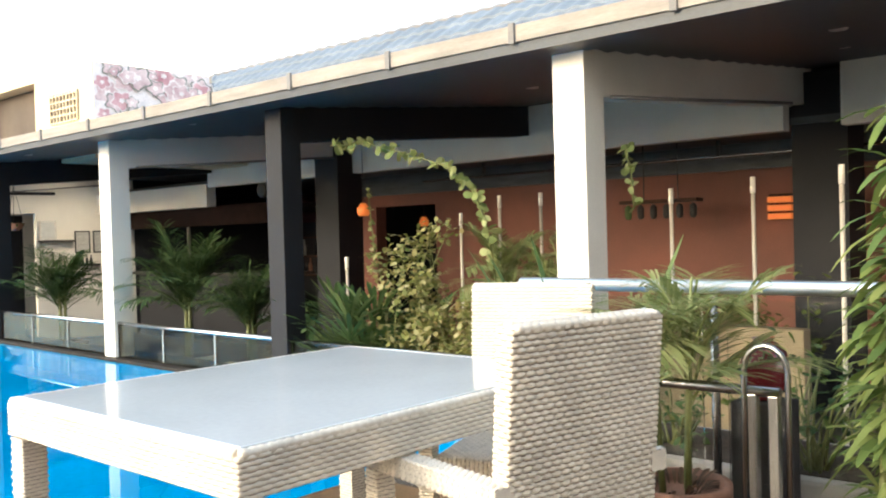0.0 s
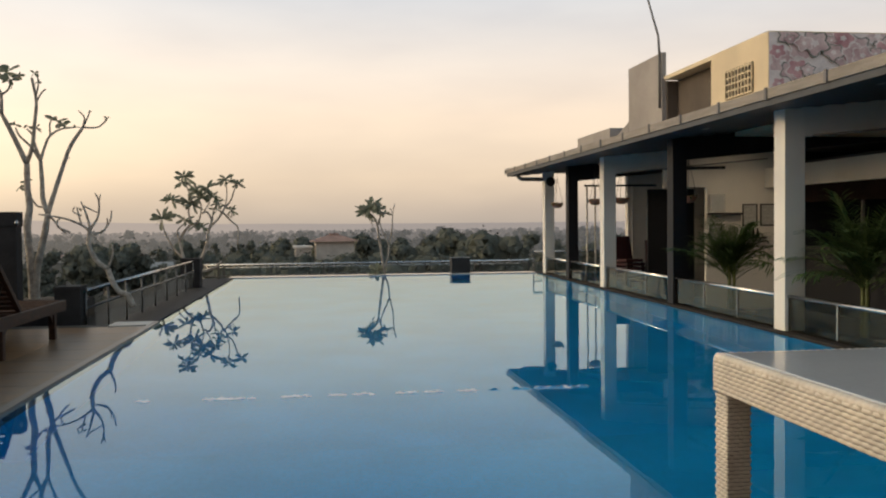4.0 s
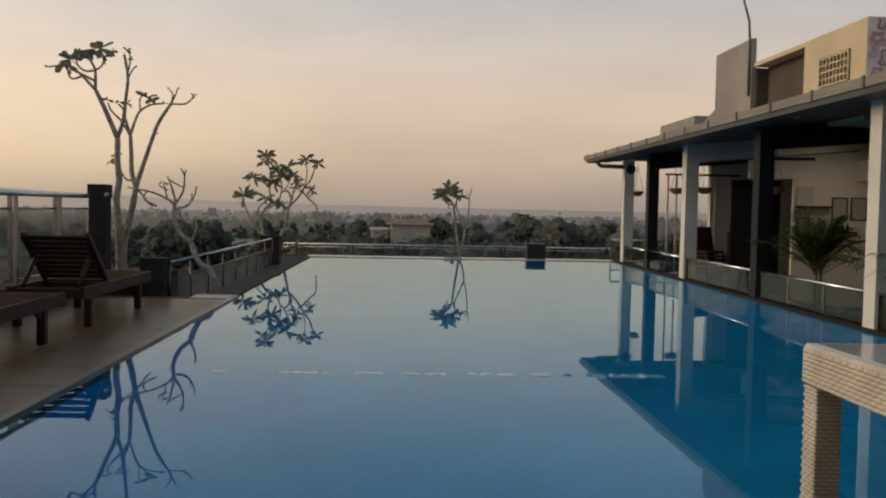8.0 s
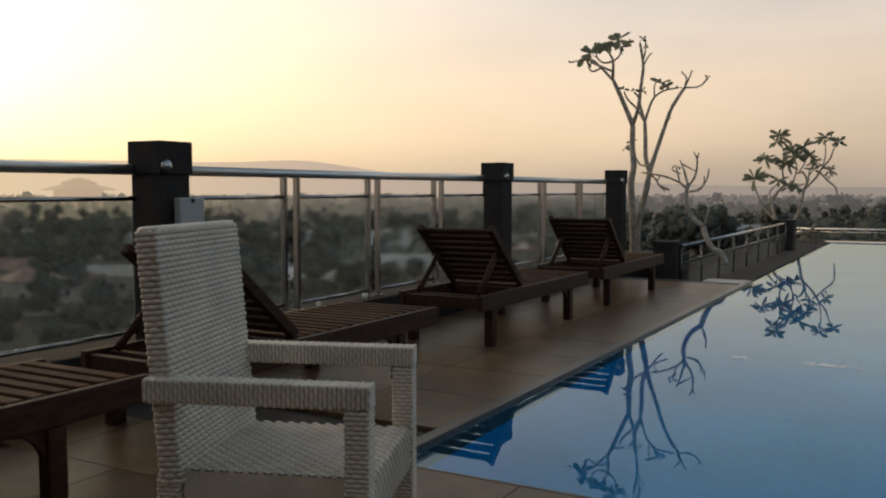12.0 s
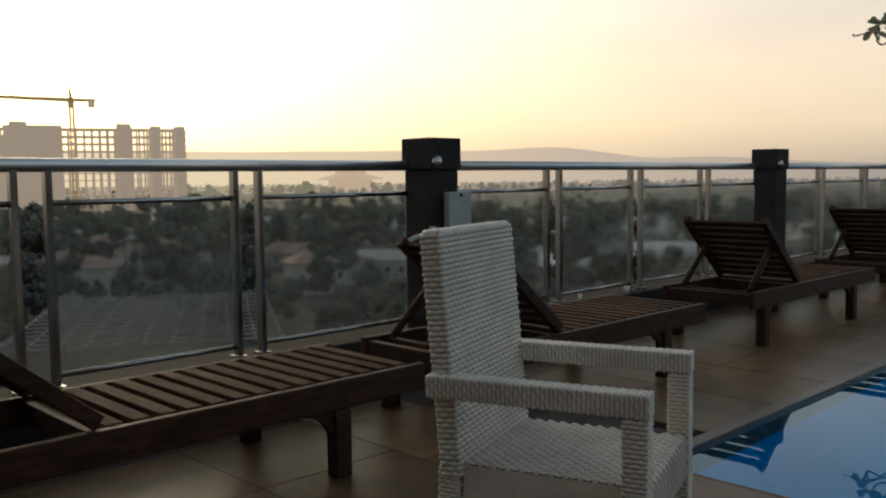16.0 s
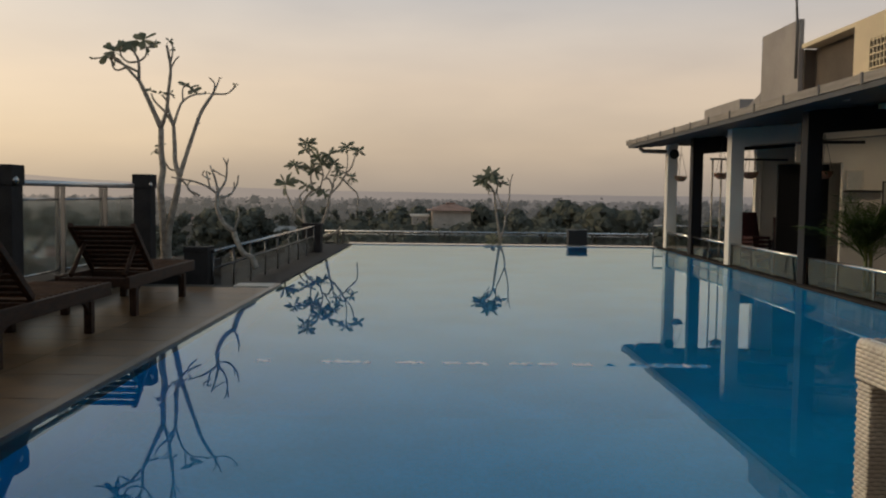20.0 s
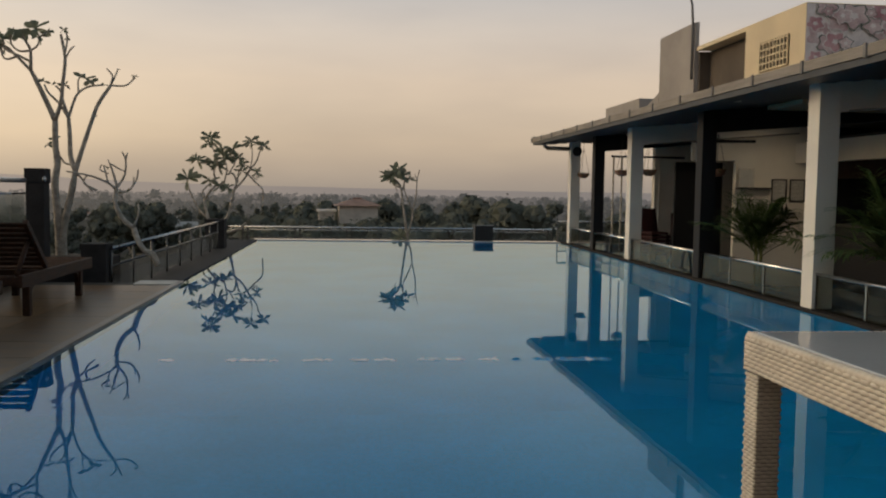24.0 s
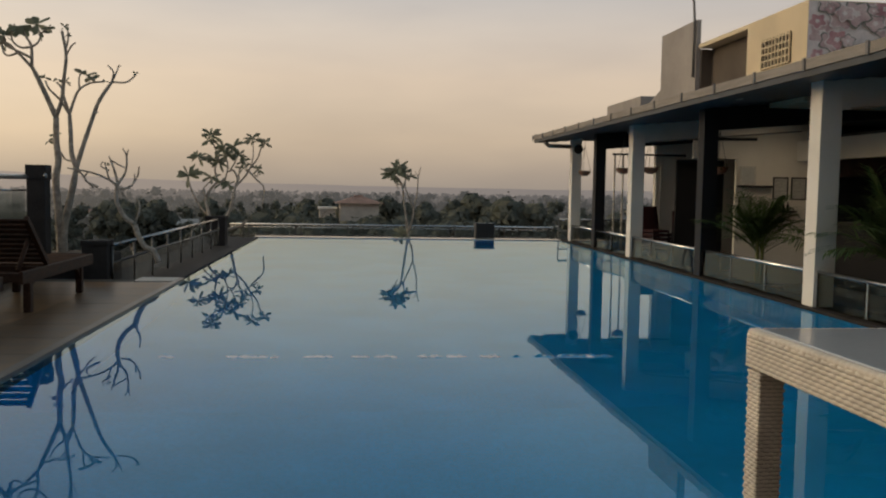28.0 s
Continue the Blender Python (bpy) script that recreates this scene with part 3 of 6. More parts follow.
def rail_section(y0, y1, uprights, name="glass_balustrade"):
    """Top rail, middle rail, bottom rail, paired uprights and glass panes between two piers."""
    e = empty(name, pose(RX, y0, 0))
    L = y1 - y0
    part("top_rail", T([(0, 0, 1.135), (0, L, 1.135)], 0.028, sides=16), M_SATIN, e)
    edges = [0.0] + [v for u in uprights for v in (u - y0 - 0.065, u - y0 + 0.065)] + [L]
    for u in edges[1:-1]:
        up_ = part("upright", B(-0.02, u - 0.014, 0.24, 0.02, u + 0.014, 1.12, bevel=0.003), M_STEEL, e)
        part("foot_plate", B(-0.035, u - 0.03, 0.245, 0.035, u + 0.03, 0.253), M_DSTEEL, up_)
    for a, b in zip(edges[::2], edges[1::2]):
        part("middle_rail", T([(0, a, 0.985), (0, b, 0.985)], 0.013, sides=8), M_STEEL, e)
        part("bottom_rail", T([(0, a, 0.295), (0, b, 0.295)], 0.012, sides=8), M_STEEL, e)
        g = part("pane", B(-0.004, a + 0.018, 0.305, 0.004, b - 0.018, 0.97), M_TINT, e, "smoky glass pane")
        g.visible_shadow = False
    return tagged(e, "stainless steel balustrade with smoky glass panes", "balustrade", "balustrade sections")


rail_section(-0.40, 3.75, [0.80, 1.775, 2.74])
rail_section(4.05, 7.80, [5.01, 5.96, 6.93])
rail_section(8.10, 11.17, [9.16, 10.26])
for y in (3.72, 7.77, 11.15):
    k = part("rail_end_cap", lathe(bmesh.new(), [(0.004, -0.02), (0.03, -0.012), (0.036, 0.0), (0.03, 0.012), (0.004, 0.02)], 16), M_STEEL)
    k.matrix_world = pose(RX + 0.215, y + 0.05, 1.15, 0, 90, 0)
    tagged(k, "round steel end cap on the pier", "rail cap", "rail caps")


# low rail round the far half of the pool
def low_rail(p0, p1, n, name="low_railing", h=0.36, base=-0.2, pairs=False):
    p0, p1 = Vector((*p0, 0)), Vector((*p1, 0))
    e = empty(name)
    d = (p1 - p0).normalized()
    up = Vector((0, 0, 1))
    part("top_rail", T([p0 + up * h, p1 + up * h], 0.024, sides=10), M_STEEL, e)
    part("middle_rail", T([p0 + up * (h * 0.42), p1 + up * (h * 0.42)], 0.012, sides=8), M_DSTEEL, e)
    for i in range(n + 1):
        q = p0.lerp(p1, i / n)
        for s in ((-0.055, 0.055) if pairs else (0,)):
            part("upright", T([q + d * s + up * base, q + d * s + up * (h - 0.015)], 0.014, sides=8), M_DSTEEL, e)
    for i in range(n):
        a, b = p0.lerp(p1, (i + 0.04) / n), p0.lerp(p1, (i + 0.96) / n)
        m = Matrix.Translation(a.lerp(b, 0.5)) @ Matrix.Rotation(math.atan2(d.y, d.x), 4, "Z")
        g = part("pane", B(-(b - a).length / 2, -0.004, base + 0.05, (b - a).length / 2, 0.004, h * 0.40, m=m), M_TINT, e, "smoky glass pane")
        g.visible_shadow = False
    return tagged(e, "low stainless steel railing with glass panes", "railing", "low railings")


low_rail((-2.62, 11.12), (-2.62, 19.55), 8, h=0.36)
# the far rail stands beyond the spill edge on the lower ledge
fr = empty("far_railing", pose(0, 27.0, -0.46))
part("top_rail", T([(-3.37, 0, 0.418), (6.35, 0, 0.418)], 0.03, sides=10), M_BRIGHT, fr)
part("middle_rail", T([(-3.37, 0, 0.335), (6.35, 0, 0.335)], 0.016, sides=8), M_BRIGHT, fr)
part("bottom_rail", T([(-3.37, 0, 0.10), (6.35, 0, 0.10)], 0.014, sides=8), M_DSTEEL, fr)
for k in range(7):
    x_ = -2.9 + k * 1.53
    for q_ in (-0.075, 0.075):
        part("upright", B(x_ + q_ - 0.018, -0.018, 0, x_ + q_ + 0.018, 0.018, 0.40), M_DSTEEL, fr)
    if k < 6:
        g = part("pane", B(x_ + 0.11, -0.004, 0.115, x_ + 1.42, 0.004, 0.32), M_TINT, fr, "smoky glass pane")
        g.visible_shadow = False
tagged(fr, "low stainless steel railing with glass panes on the ledge", "railing", "low railings")


def low_post(x, y, h, base, w=0.34):
    e = empty("low_pier", pose(x, y, base))
    part("shaft", B(-w / 2 + 0.01, -w / 2 + 0.01, 0, w / 2 - 0.01, w / 2 - 0.01, h - 0.06, bevel=0.006), M_POST, e)
    part("cap", B(-w / 2, -w / 2, h - 0.06, w / 2, w / 2, h, bevel=0.006), M_POST, e)
    tagged(e, "low dark stone pier in the railing", "pier", "low piers")


low_post(-2.78, 11.1, 0.62, -0.2, 0.30)
low_post(-2.70, 19.85, 0.62, -0.2, 0.42)

# dark box on the far edge
e = empty("storage_box", pose(3.34, 21.35, -0.46))
part("body", B(-0.22, -0.15, 0, 0.22, 0.15, 0.72, bevel=0.01), M_BIN, e)
part("lid", B(-0.235, -0.165, 0.72, 0.235, 0.165, 0.75, bevel=0.006), M_BIN, e)
tagged(e, "dark blue-grey box standing at the pool's far edge", "box")

# ---------------------------------------------------------------- structure: the terrace building
EX, EZ0, EZ1 = 4.2, 2.20, 2.305        # eave
TFLOOR = -0.45
WALL_Y = 15.2
Y0B, Y1B = -4.0, 19.9
structure("terrace_floor", B(4.76, Y0B, -0.75, 13.0, 20.3, TFLOOR), M_TFLOOR, "dark tiled terrace floor under the roof", "floor")
structure("terrace_floor_south", B(3.35, Y0B - 3, -0.75, 4.76, PY0 - 0.15, TFLOOR), M_TFLOOR, "lower tiled floor beside the deck", "floor")
structure("wall_east", B(12.0, Y0B, TFLOOR, 12.2, 20.3, 3.2), M_DARKCOL, "plain dark wall closing the terrace", "wall")
# Unseen wall added behind the viewpoint to cut the southern light.
structure("unseen_wall_behind", B(-3.7, -1.4, -0.02, 3.3, -1.2, 4.6), M_CONC, "plain grey unseen wall added behind the deck for shade", "wall")
# terracotta back wall of the dining area
bm = bmesh.new()
box(bm, 9.2, Y0B, TFLOOR, 9.4, 8.34, 2.0)
box(bm, 9.2, 8.34, 1.57, 9.4, 9.5, 2.0)
box(bm, 9.2, 9.5, TFLOOR, 9.4, 10.2, 2.0)
structure("wall_back", bm, M_TERRA, "terracotta red plastered back wall", "wall")

# ceiling: dark boards, rising gently inwards
bm = bmesh.new()
SL, CZ = 0.095, 2.14
nb = 34
for i in range(nb):
    x0 = EX + 0.005 + i * 0.24
    z0 = CZ + (x0 - EX) * SL
    box(bm, x0, Y0B, z0, x0 + 0.232, Y1B - 0.05, z0 + 0.02 + (0.012 if i % 2 else 0.0))
box(bm, EX - 0.012, Y0B, CZ, EX + 0.003, Y1B - 0.05, EZ0 - 0.002)
structure("ceiling", bm, M_CEIL, "dark stained board ceiling under the roof", "ceiling")

# tiled roof over the southern part, a low flat roof in front and north of it
RTY, RTX, RTZ = 8.26, 5.12, 2.50


def roof_sheet():
    n = int((RTY - Y0B) / 0.03)
    rows = 3
    verts, faces = [], []
    for j in range(rows + 1):
        for s in (0, 1):
            t0 = j / rows
            x = RTX + t0 * 0.48
            z = RTZ + t0 * 0.37 + (0.018 if s else 0.0)
            for i in range(n + 1):
                y = Y0B + i * 0.03
                verts.append((x, min(y, RTY - 0.76 * (1 - t0)), z + 0.020 * abs(math.sin(math.pi * y / 0.15))))
    w = n + 1
    for r in range(2 * rows + 1):
        for i in range(n):
            faces.append((r * w + i, r * w + i + 1, (r + 1) * w + i + 1, (r + 1) * w + i))
    return arrays_mesh("roof_tiles", verts, faces, M_ROOF, smooth=False)


rf = empty("roof")
part("roof_tiles", roof_sheet(), None, rf, "grey corrugated roof tiles")
for i in range(24):
    y0 = Y1B - 0.98 * (i + 1)
    part("fascia_board", B(EX - 0.03, max(y0, Y0B), EZ0, EX, y0 + 0.974, EZ1 - 0.01, bevel=0.004), M_FASCIA, rf)
    part("gutter_bracket", B(EX - 0.045, y0 + 0.955, EZ0 - 0.012, EX - 0.028, y0 + 0.995, EZ1 + 0.0, bevel=0.003), M_CONC, rf)
part("end_board", B(EX, Y1B - 0.03, EZ0 + 0.01, 12.0, Y1B, EZ0 + 0.13), M_FASCIA, rf)
part("top_flashing", B(RTX + 0.46, Y0B, RTZ + 0.30, RTX + 0.60, RTY, RTZ + 0.385), M_CONC, rf)
part("back_slope", B(RTX + 0.60, Y0B, EZ1 + 0.40, 12.2, RTY, RTZ + 0.36), M_CONC, rf)
bm = B(EX + 0.002, Y0B, EZ1 - 0.060, 12.2, Y1B - 0.032, EZ1 - 0.015)
for v in bm.verts:
    v.co.z += max(0.0, v.co.x - EX - 0.1) * 0.075
part("roof_deck", bm, M_CONC, rf, "grey roof screed")
part("upstand", B(RTX + 0.02, Y0B, EZ1 - 0.02, RTX + 0.12, RTY, RTZ), M_CONC, rf)
part("gutter_spout", T([(EX + 0.1, 19.2, EZ0 - 0.01), (EX + 0.11, 19.2, EZ0 - 0.10), (EX + 0.17, 19.2, EZ0 - 0.15), (4.9, 19.2, EZ0 - 0.16)], 0.045, sides=10), M_FASCIA, rf)
tagged(rf, "low pitched grey tiled roof with weathered fascia boards", "roof", kind="structure")

# columns along the pool, white and dark in turn
CS, DW = 0.21, 0.195
COLS = [(4.86, 19.28, 0), (4.80, 17.2, 1), (4.72, 14.8, 0), (4.64, 11.67, 1), (4.55, 8.70, 0), (4.47, 5.89, 1), (4.40, 3.13, 0), (4.35, 0.4, 1)]
for i, (x, y, dark) in enumerate(COLS):
    w = DW if dark else CS
    c = structure("column_%d" % (i + 1), B(x, y - w, TFLOOR, x + w, y, CZ + 0.04 + (x - EX) * SL, bevel=0.006), M_DARKCOL if dark else M_WHITE,
                  "dark brown painted square column" if dark else "white plastered square column", "column")
# cross beams from the columns inwards, following the ceiling: white from white, dark from dark
for i, (x, y, dark) in enumerate(COLS[1:]):
    w = DW if dark else CS
    bm = bmesh.new()
    box(bm, x + w, y - w + 0.01, 1.90, 8.12, y - 0.01, CZ + 0.05 + (x + w - EX) * SL)
    for v in bm.verts:
        if v.co.x > 6:
            v.co.z += 0.285 if v.co.z < 2.0 else (8.12 - x - w) * SL
    bt = structure("beam_%d" % (i + 1), bm, M_DARKCOL if dark else M_WHITE, "dark brown roof beam" if dark else "white plastered roof beam", "beam")
    if not dark:
        part("beam_strip", T([(x + w + 0.08, y - w - 0.004, 1.905), (7.6, y - w - 0.004, 2.145)], 0.012, sides=6), M_CONC, bt)
# inner columns and the long white bulkhead behind them
for i, (x, y, w) in enumerate([(7.5, 8.85, 0.42), (7.92, 3.04, 0.46), (7.92, -1.0, 0.45)]):
    structure("inner_column_%d" % (i + 1), B(x, y - w, TFLOOR, x + w - 0.01, y, 2.44), M_DARKCOL, "dark brown inner column", "column")
structure("bulkhead", B(7.76, 3.05, 1.945, 7.9, 11.6, 2.46), M_WHITE, "long white bulkhead beam under the ceiling", "beam")
structure("bulkhead_south", B(7.76, Y0B, 1.945, 7.9, 2.58, 2.46), M_WHITE, "long white bulkhead beam under the ceiling", "beam")
structure("bulkhead_low", B(7.74, 11.61, 1.66, 7.9, WALL_Y, 2.0), M_WHITE, "lower white bulkhead over the bar", "beam")
structure("ceiling_inner", B(7.9, Y0B, 2.0, 12.0, 20.3, 2.06), M_CEIL, "dark inner ceiling", "ceiling")
structure("wall_back_band", B(9.14, Y0B, 1.73, 9.2, 10.2, 2.0), M_CEIL, "dark band along the top of the back wall", "trim")

# wall with pictures, facing the pool's near end
WY = WALL_Y
WROT = Matrix.Translation((6.78, WY, 0)) @ Matrix.Rotation(radians(-14), 4, "Z") @ Matrix.Translation((-6.78, -WY, 0))
bm = bmesh.new()
box(bm, 6.78, WY, TFLOOR, 8.4, WY + 0.15, 2.4, m=WROT)
box(bm, 6.05, WY, 1.69, 6.78, WY + 0.15, 2.4, m=WROT)
structure("wall_pictures", bm, M_WHITE, "white plastered wall with framed pictures and shelves", "wall")
structure("wall_bar_end", B(8.402, WY, TFLOOR, 11.6, WY + 0.15, 2.4, m=WROT), M_DARKCOL, "dark end wall of the bar", "wall")
structure("wall_far", B(6.2, 17.6, TFLOOR, 9.5, 17.75, 2.45), M_WHITE, "white wall at the terrace's far end", "wall")
structure("door_1", B(6.05, WY + 0.9, TFLOOR, 6.95, WY + 0.95, 1.69), M_DARKCOL, "dark door standing behind the opening", "door")
structure("wall_bar", B(11.2, 10.2, TFLOOR, 11.35, WY, 2.0), M_REDFAB, "dark red panelled bar wall", "wall")
structure("wall_bar_side", B(9.4, 10.05, TFLOOR, 11.2, 10.2, 2.0), M_DARKCOL, "dark side wall of the bar", "wall")
structure("picture_wall_rail", B(6.05, WY - 0.04, 2.0, 7.1, WY, 2.05, m=WROT), M_DARKCOL, "dark rail at the top of the wall", "trim")

# glass railing along the pool's terrace side
def pool_glass(ya, yb):
    e = empty("pool_glass_rail")
    lx = lambda y: 4.60 + (y - 8.7) * 0.0285
    part("top_rail", T([(lx(ya), ya, 0.345), (lx(yb), yb, 0.345)], 0.02, sides=10), M_BRIGHT, e)
    n = max(1, round((yb - ya) / 0.9))
    for i in range(n + 1):
        y = ya + (yb - ya) * i / n
        part("upright", B(lx(y) - 0.012, y - 0.012, -0.06, lx(y) + 0.012, y + 0.012, 0.335), M_STEEL, e)
    for i in range(n):
        a, b = ya + (yb - ya) * (i + 0.03) / n, ya + (yb - ya) * (i + 0.97) / n
        x = lx((a + b) / 2)
        g = part("pane", B(-0.004, -(b - a) / 2, -0.03, 0.004, (b - a) / 2, 0.325, m=pose(x, (a + b) / 2, 0, 0, 0, -1.63)), M_GLASS, e, "clear glass pane")
        g.visible_shadow = False
    tagged(e, "low glass and steel rail along the pool", "railing", "pool glass rails")


for (xa, ya, da), (xb, yb, db) in zip(COLS, COLS[1:-1]):
    pool_glass(yb, ya - (DW if da else CS))
structure("terrace_kerb", B(-0.06, PY0 - 8.7, -0.06, 0.402, Y1B - 8.7, 0.012, bevel=0.006, m=pose(4.56, 8.7, 0, 0, 0, -1.63)), M_KERB, "dark stone kerb under the pool's glass rail", "kerb")

# ---------------------------------------------------------------- rooftop block behind the roof
BX, BY = 5.5, 10.6
bm = bmesh.new()
box(bm, BX, BY, 2.2, 9.0, 12.2, 3.39)
structure("roof_block", bm, M_CREAM, "cream plastered rooftop block with a painted flower mural", "building")
structure("roof_block_recess", B(BX + 0.22, 12.2, 2.2, 9.0, 13.9, 3.325), M_RECESS, "brown recessed rooftop wall", "wall")
structure("roof_block_canopy", B(BX, 12.2, 3.33, 9.0, 13.9, 3.39), M_CREAM, "thin cream canopy slab", "canopy")
structure("roof_slab", B(BX - 0.02, 13.95, 2.3, BX + 0.05, 15.5, 3.78), M_SLAB, "upright grey concrete slab on the roof", "wall")
structure("roof_slab_ramp", B(BX + 0.05, 13.9, 2.3, 9.0, 14.1, 3.32), M_RECESS, "brown rooftop wall", "wall")
bm = bmesh.new()
hip = [bm.verts.new(p) for p in ((BX - 0.05, 15.5, 2.35), (BX + 1.2, 15.5, 2.35), (BX + 1.2, 17.1, 2.35), (BX - 0.05, 17.1, 2.35), (BX - 0.02, 15.5, 2.86), (BX + 1.2, 15.5, 2.86))]
for f in ((0, 3, 4), (1, 5, 2), (0, 1, 5, 4), (3, 2, 5, 4), (0, 1, 2, 3)):
    bm.faces.new([hip[k] for k in f])
structure("roof_hip", bm, M_SLAB, "weathered sloping hip beside the concrete slab", "roof")
structure("roof_low_box", B(BX - 0.1, 16.3, 2.2, BX + 0.9, 18.4, 2.84), M_SLAB, "low grey concrete box on the roof", "building")
v = empty("vent_grille", pose(BX - 0.01, 11.35, 2.9))
# Near-black sheet paints the shade inside the holes; the wall has no recess.
part("hole_shade", B(0, -0.38, -0.19, 0.008, 0.38, 0.19), M_VOID, v)
for k in range(5):
    part("bar", B(-0.02, -0.38, -0.19 + k * 0.087, 0.0, 0.38, -0.172 + k * 0.087), M_CREAM, v)
for k in range(9):
    part("upright_bar", B(-0.022, -0.38 + k * 0.0915, -0.19, -0.002, -0.362 + k * 0.0915, 0.19), M_CREAM, v)
tagged(v, "cream block vent grille in the rooftop wall", "vent grille")
# mural: blossoms painted flat on the wall
mu = empty("mural", pose(0, BY - 0.006, 0))
part("ground_coat", B(BX + 0.002, -0.004, 2.3, 8.6, 0.0, 3.375), M_MURALW, mu)
rnd = random.Random(5)


def painted(name, ring, depth, material):
    bm = bmesh.new()
    bm.faces.new([bm.verts.new((min(max(x, BX + 0.004), 8.6), -0.005 - depth, min(max(z, 2.3), 3.373))) for x, z in ring])
    part(name, bm, material, mu)


for k in range(75):
    cx, cz, r = BX + 0.1 + rnd.random() * 2.9, 2.72 + rnd.random() * 0.62, 0.06 + rnd.random() * 0.11
    for grow, tone, d in ((1.14, M_MURALD if k % 3 == 0 else M_MURALW, 0.0), (1.0, (M_PINK, M_PINK2, M_PINK)[k % 3], 0.0002), (0.3, M_MURALW, 0.0003)):
        painted("blossom", [(cx + grow * r * (1 + 0.22 * math.sin(5 * a + k)) * math.cos(a), cz + 0.8 * grow * r * (1 + 0.22 * math.sin(5 * a + k)) * math.sin(a)) for a in [2 * math.pi * q / 20 for q in range(20)]], 0.0005 * k + d, tone)
for k in range(26):
    x0, z0, a, L = BX + 0.25 + rnd.random() * 0.9, 2.62 + rnd.random() * 0.16, rnd.uniform(-0.5, 2.6), rnd.uniform(0.12, 0.26)
    dx, dz, w_ = math.cos(a), math.sin(a) * 0.6, 0.016
    painted("leaf_stroke", [(x0 - w_ * dz, z0 + w_ * dx), (x0 + L * 0.5 * dx - 2 * w_ * dz, z0 + L * 0.5 * dz + 2 * w_ * dx), (x0 + L * dx, z0 + L * dz), (x0 + L * 0.5 * dx + w_ * dz, z0 + L * 0.5 * dz - w_ * dx)], 0.039 + 0.0003 * k, M_MURALD if k % 2 else M_MURALW)
tagged(mu, "pink and white blossom mural painted on the wall", "mural")
# floodlight on a bent pole
fl = empty("floodlight", pose(BX - 0.04, 14.0, 2.9))
part("pole", T([(0, 0, 0), (0, 0, 0.85), (-0.02, 0, 1.15), (-0.11, 0.02, 1.48), (-0.19, 0.02, 1.76)], [0.022, 0.020, 0.018, 0.016, 0.015], sides=8), M_CONC, fl)
head_ = part("housing", B(-0.35, -0.05, 1.76, -0.09, 0.05, 2.02, bevel=0.012), M_GREYBOX, fl)
part("lens", B(-0.33, -0.058, 1.78, -0.11, -0.051, 2.00), M_LED, head_, "pale lamp lens")
tagged(fl, "grey floodlight on a thin bent pole", "floodlight")

# ---------------------------------------------------------------- rattan furniture
def woven_box(name, x0, y0, z0, x1, y1, z1, parent, axis="z", m=None, cell=0.027, row=0.0122, lift=0.0078):
    """A box wrapped in woven strands that pass over and under their stakes, wound round the given axis."""
    k = "xyz".index(axis)
    lo, hi = np.array((x0, y0, z0), float), np.array((x1, y1, z1), float)
    a, b = (k + 1) % 3, (k + 2) % 3
    la, lb, L = hi[a] - lo[a], hi[b] - lo[b], hi[k] - lo[k]
    per = 2 * (la + lb)
    cells = max(4, 2 * round(per / cell / 2))
    rows = max(2, round(L / row))
    nu = cells * 5
    u = (np.arange(nu) + 0.5) / nu
    s = u * per
    ca, cb, na, nb_ = np.empty(nu), np.empty(nu), np.empty(nu), np.empty(nu)
    for q in range(nu):
        d = s[q]
        if d < la:
            ca[q], cb[q], na[q], nb_[q] = lo[a] + d, lo[b], 0, -1
        elif d < la + lb:
            ca[q], cb[q], na[q], nb_[q] = hi[a], lo[b] + d - la, 1, 0
        elif d < 2 * la + lb:
            ca[q], cb[q], na[q], nb_[q] = hi[a] - (d - la - lb), hi[b], 0, 1
        else:
            ca[q], cb[q], na[q], nb_[q] = lo[a], hi[b] - (d - 2 * la - lb), -1, 0
    v = np.concatenate([[r, r + 0.13, r + 0.5, r + 0.87] for r in range(rows)] + [[rows]])
    r = np.minimum(np.floor(v + 1e-6), rows - 1)
    pv = np.clip(v - r, 0, 1)
    pu = (u[None, :] * cells + 0.5 * (r[:, None] % 2)) % 1.0
    h = lift * ((np.clip(np.sin(np.pi * pv), 0, 1) ** 0.55)[:, None] * np.abs(np.sin(np.pi * pu)) ** 0.9) - 0.45 * lift
    P = np.empty((len(v), nu, 3))
    P[..., k] = (lo[k] + v / rows * L)[:, None]
    P[..., a] = ca + h * na
    P[..., b] = cb + h * nb_
    n = len(v)
    idx = np.arange(n * nu).reshape(n, nu)
    nx = np.roll(idx, -1, 1)
    F = np.stack([idx[:-1], nx[:-1], nx[1:], idx[1:]], -1).reshape(-1, 4).tolist()
    F += [idx[0][::-1].tolist(), idx[-1].tolist()]
    V = P.reshape(-1, 3)
    if m is not None:
        M = np.array(m)
        V = V @ M[:3, :3].T + M[:3, 3]
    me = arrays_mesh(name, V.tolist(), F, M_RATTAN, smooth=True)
    me.materials.append(M_GAPSHADE)
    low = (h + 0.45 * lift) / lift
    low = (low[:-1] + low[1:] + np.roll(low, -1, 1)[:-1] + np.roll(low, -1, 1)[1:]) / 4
    # Low faces take the gap colour: shade between strands put into the colour.
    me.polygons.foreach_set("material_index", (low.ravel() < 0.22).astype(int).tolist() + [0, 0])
    me.polygons[len(F) - 1].use_smooth = me.polygons[len(F) - 2].use_smooth = False
    return part(name, me, None, parent)


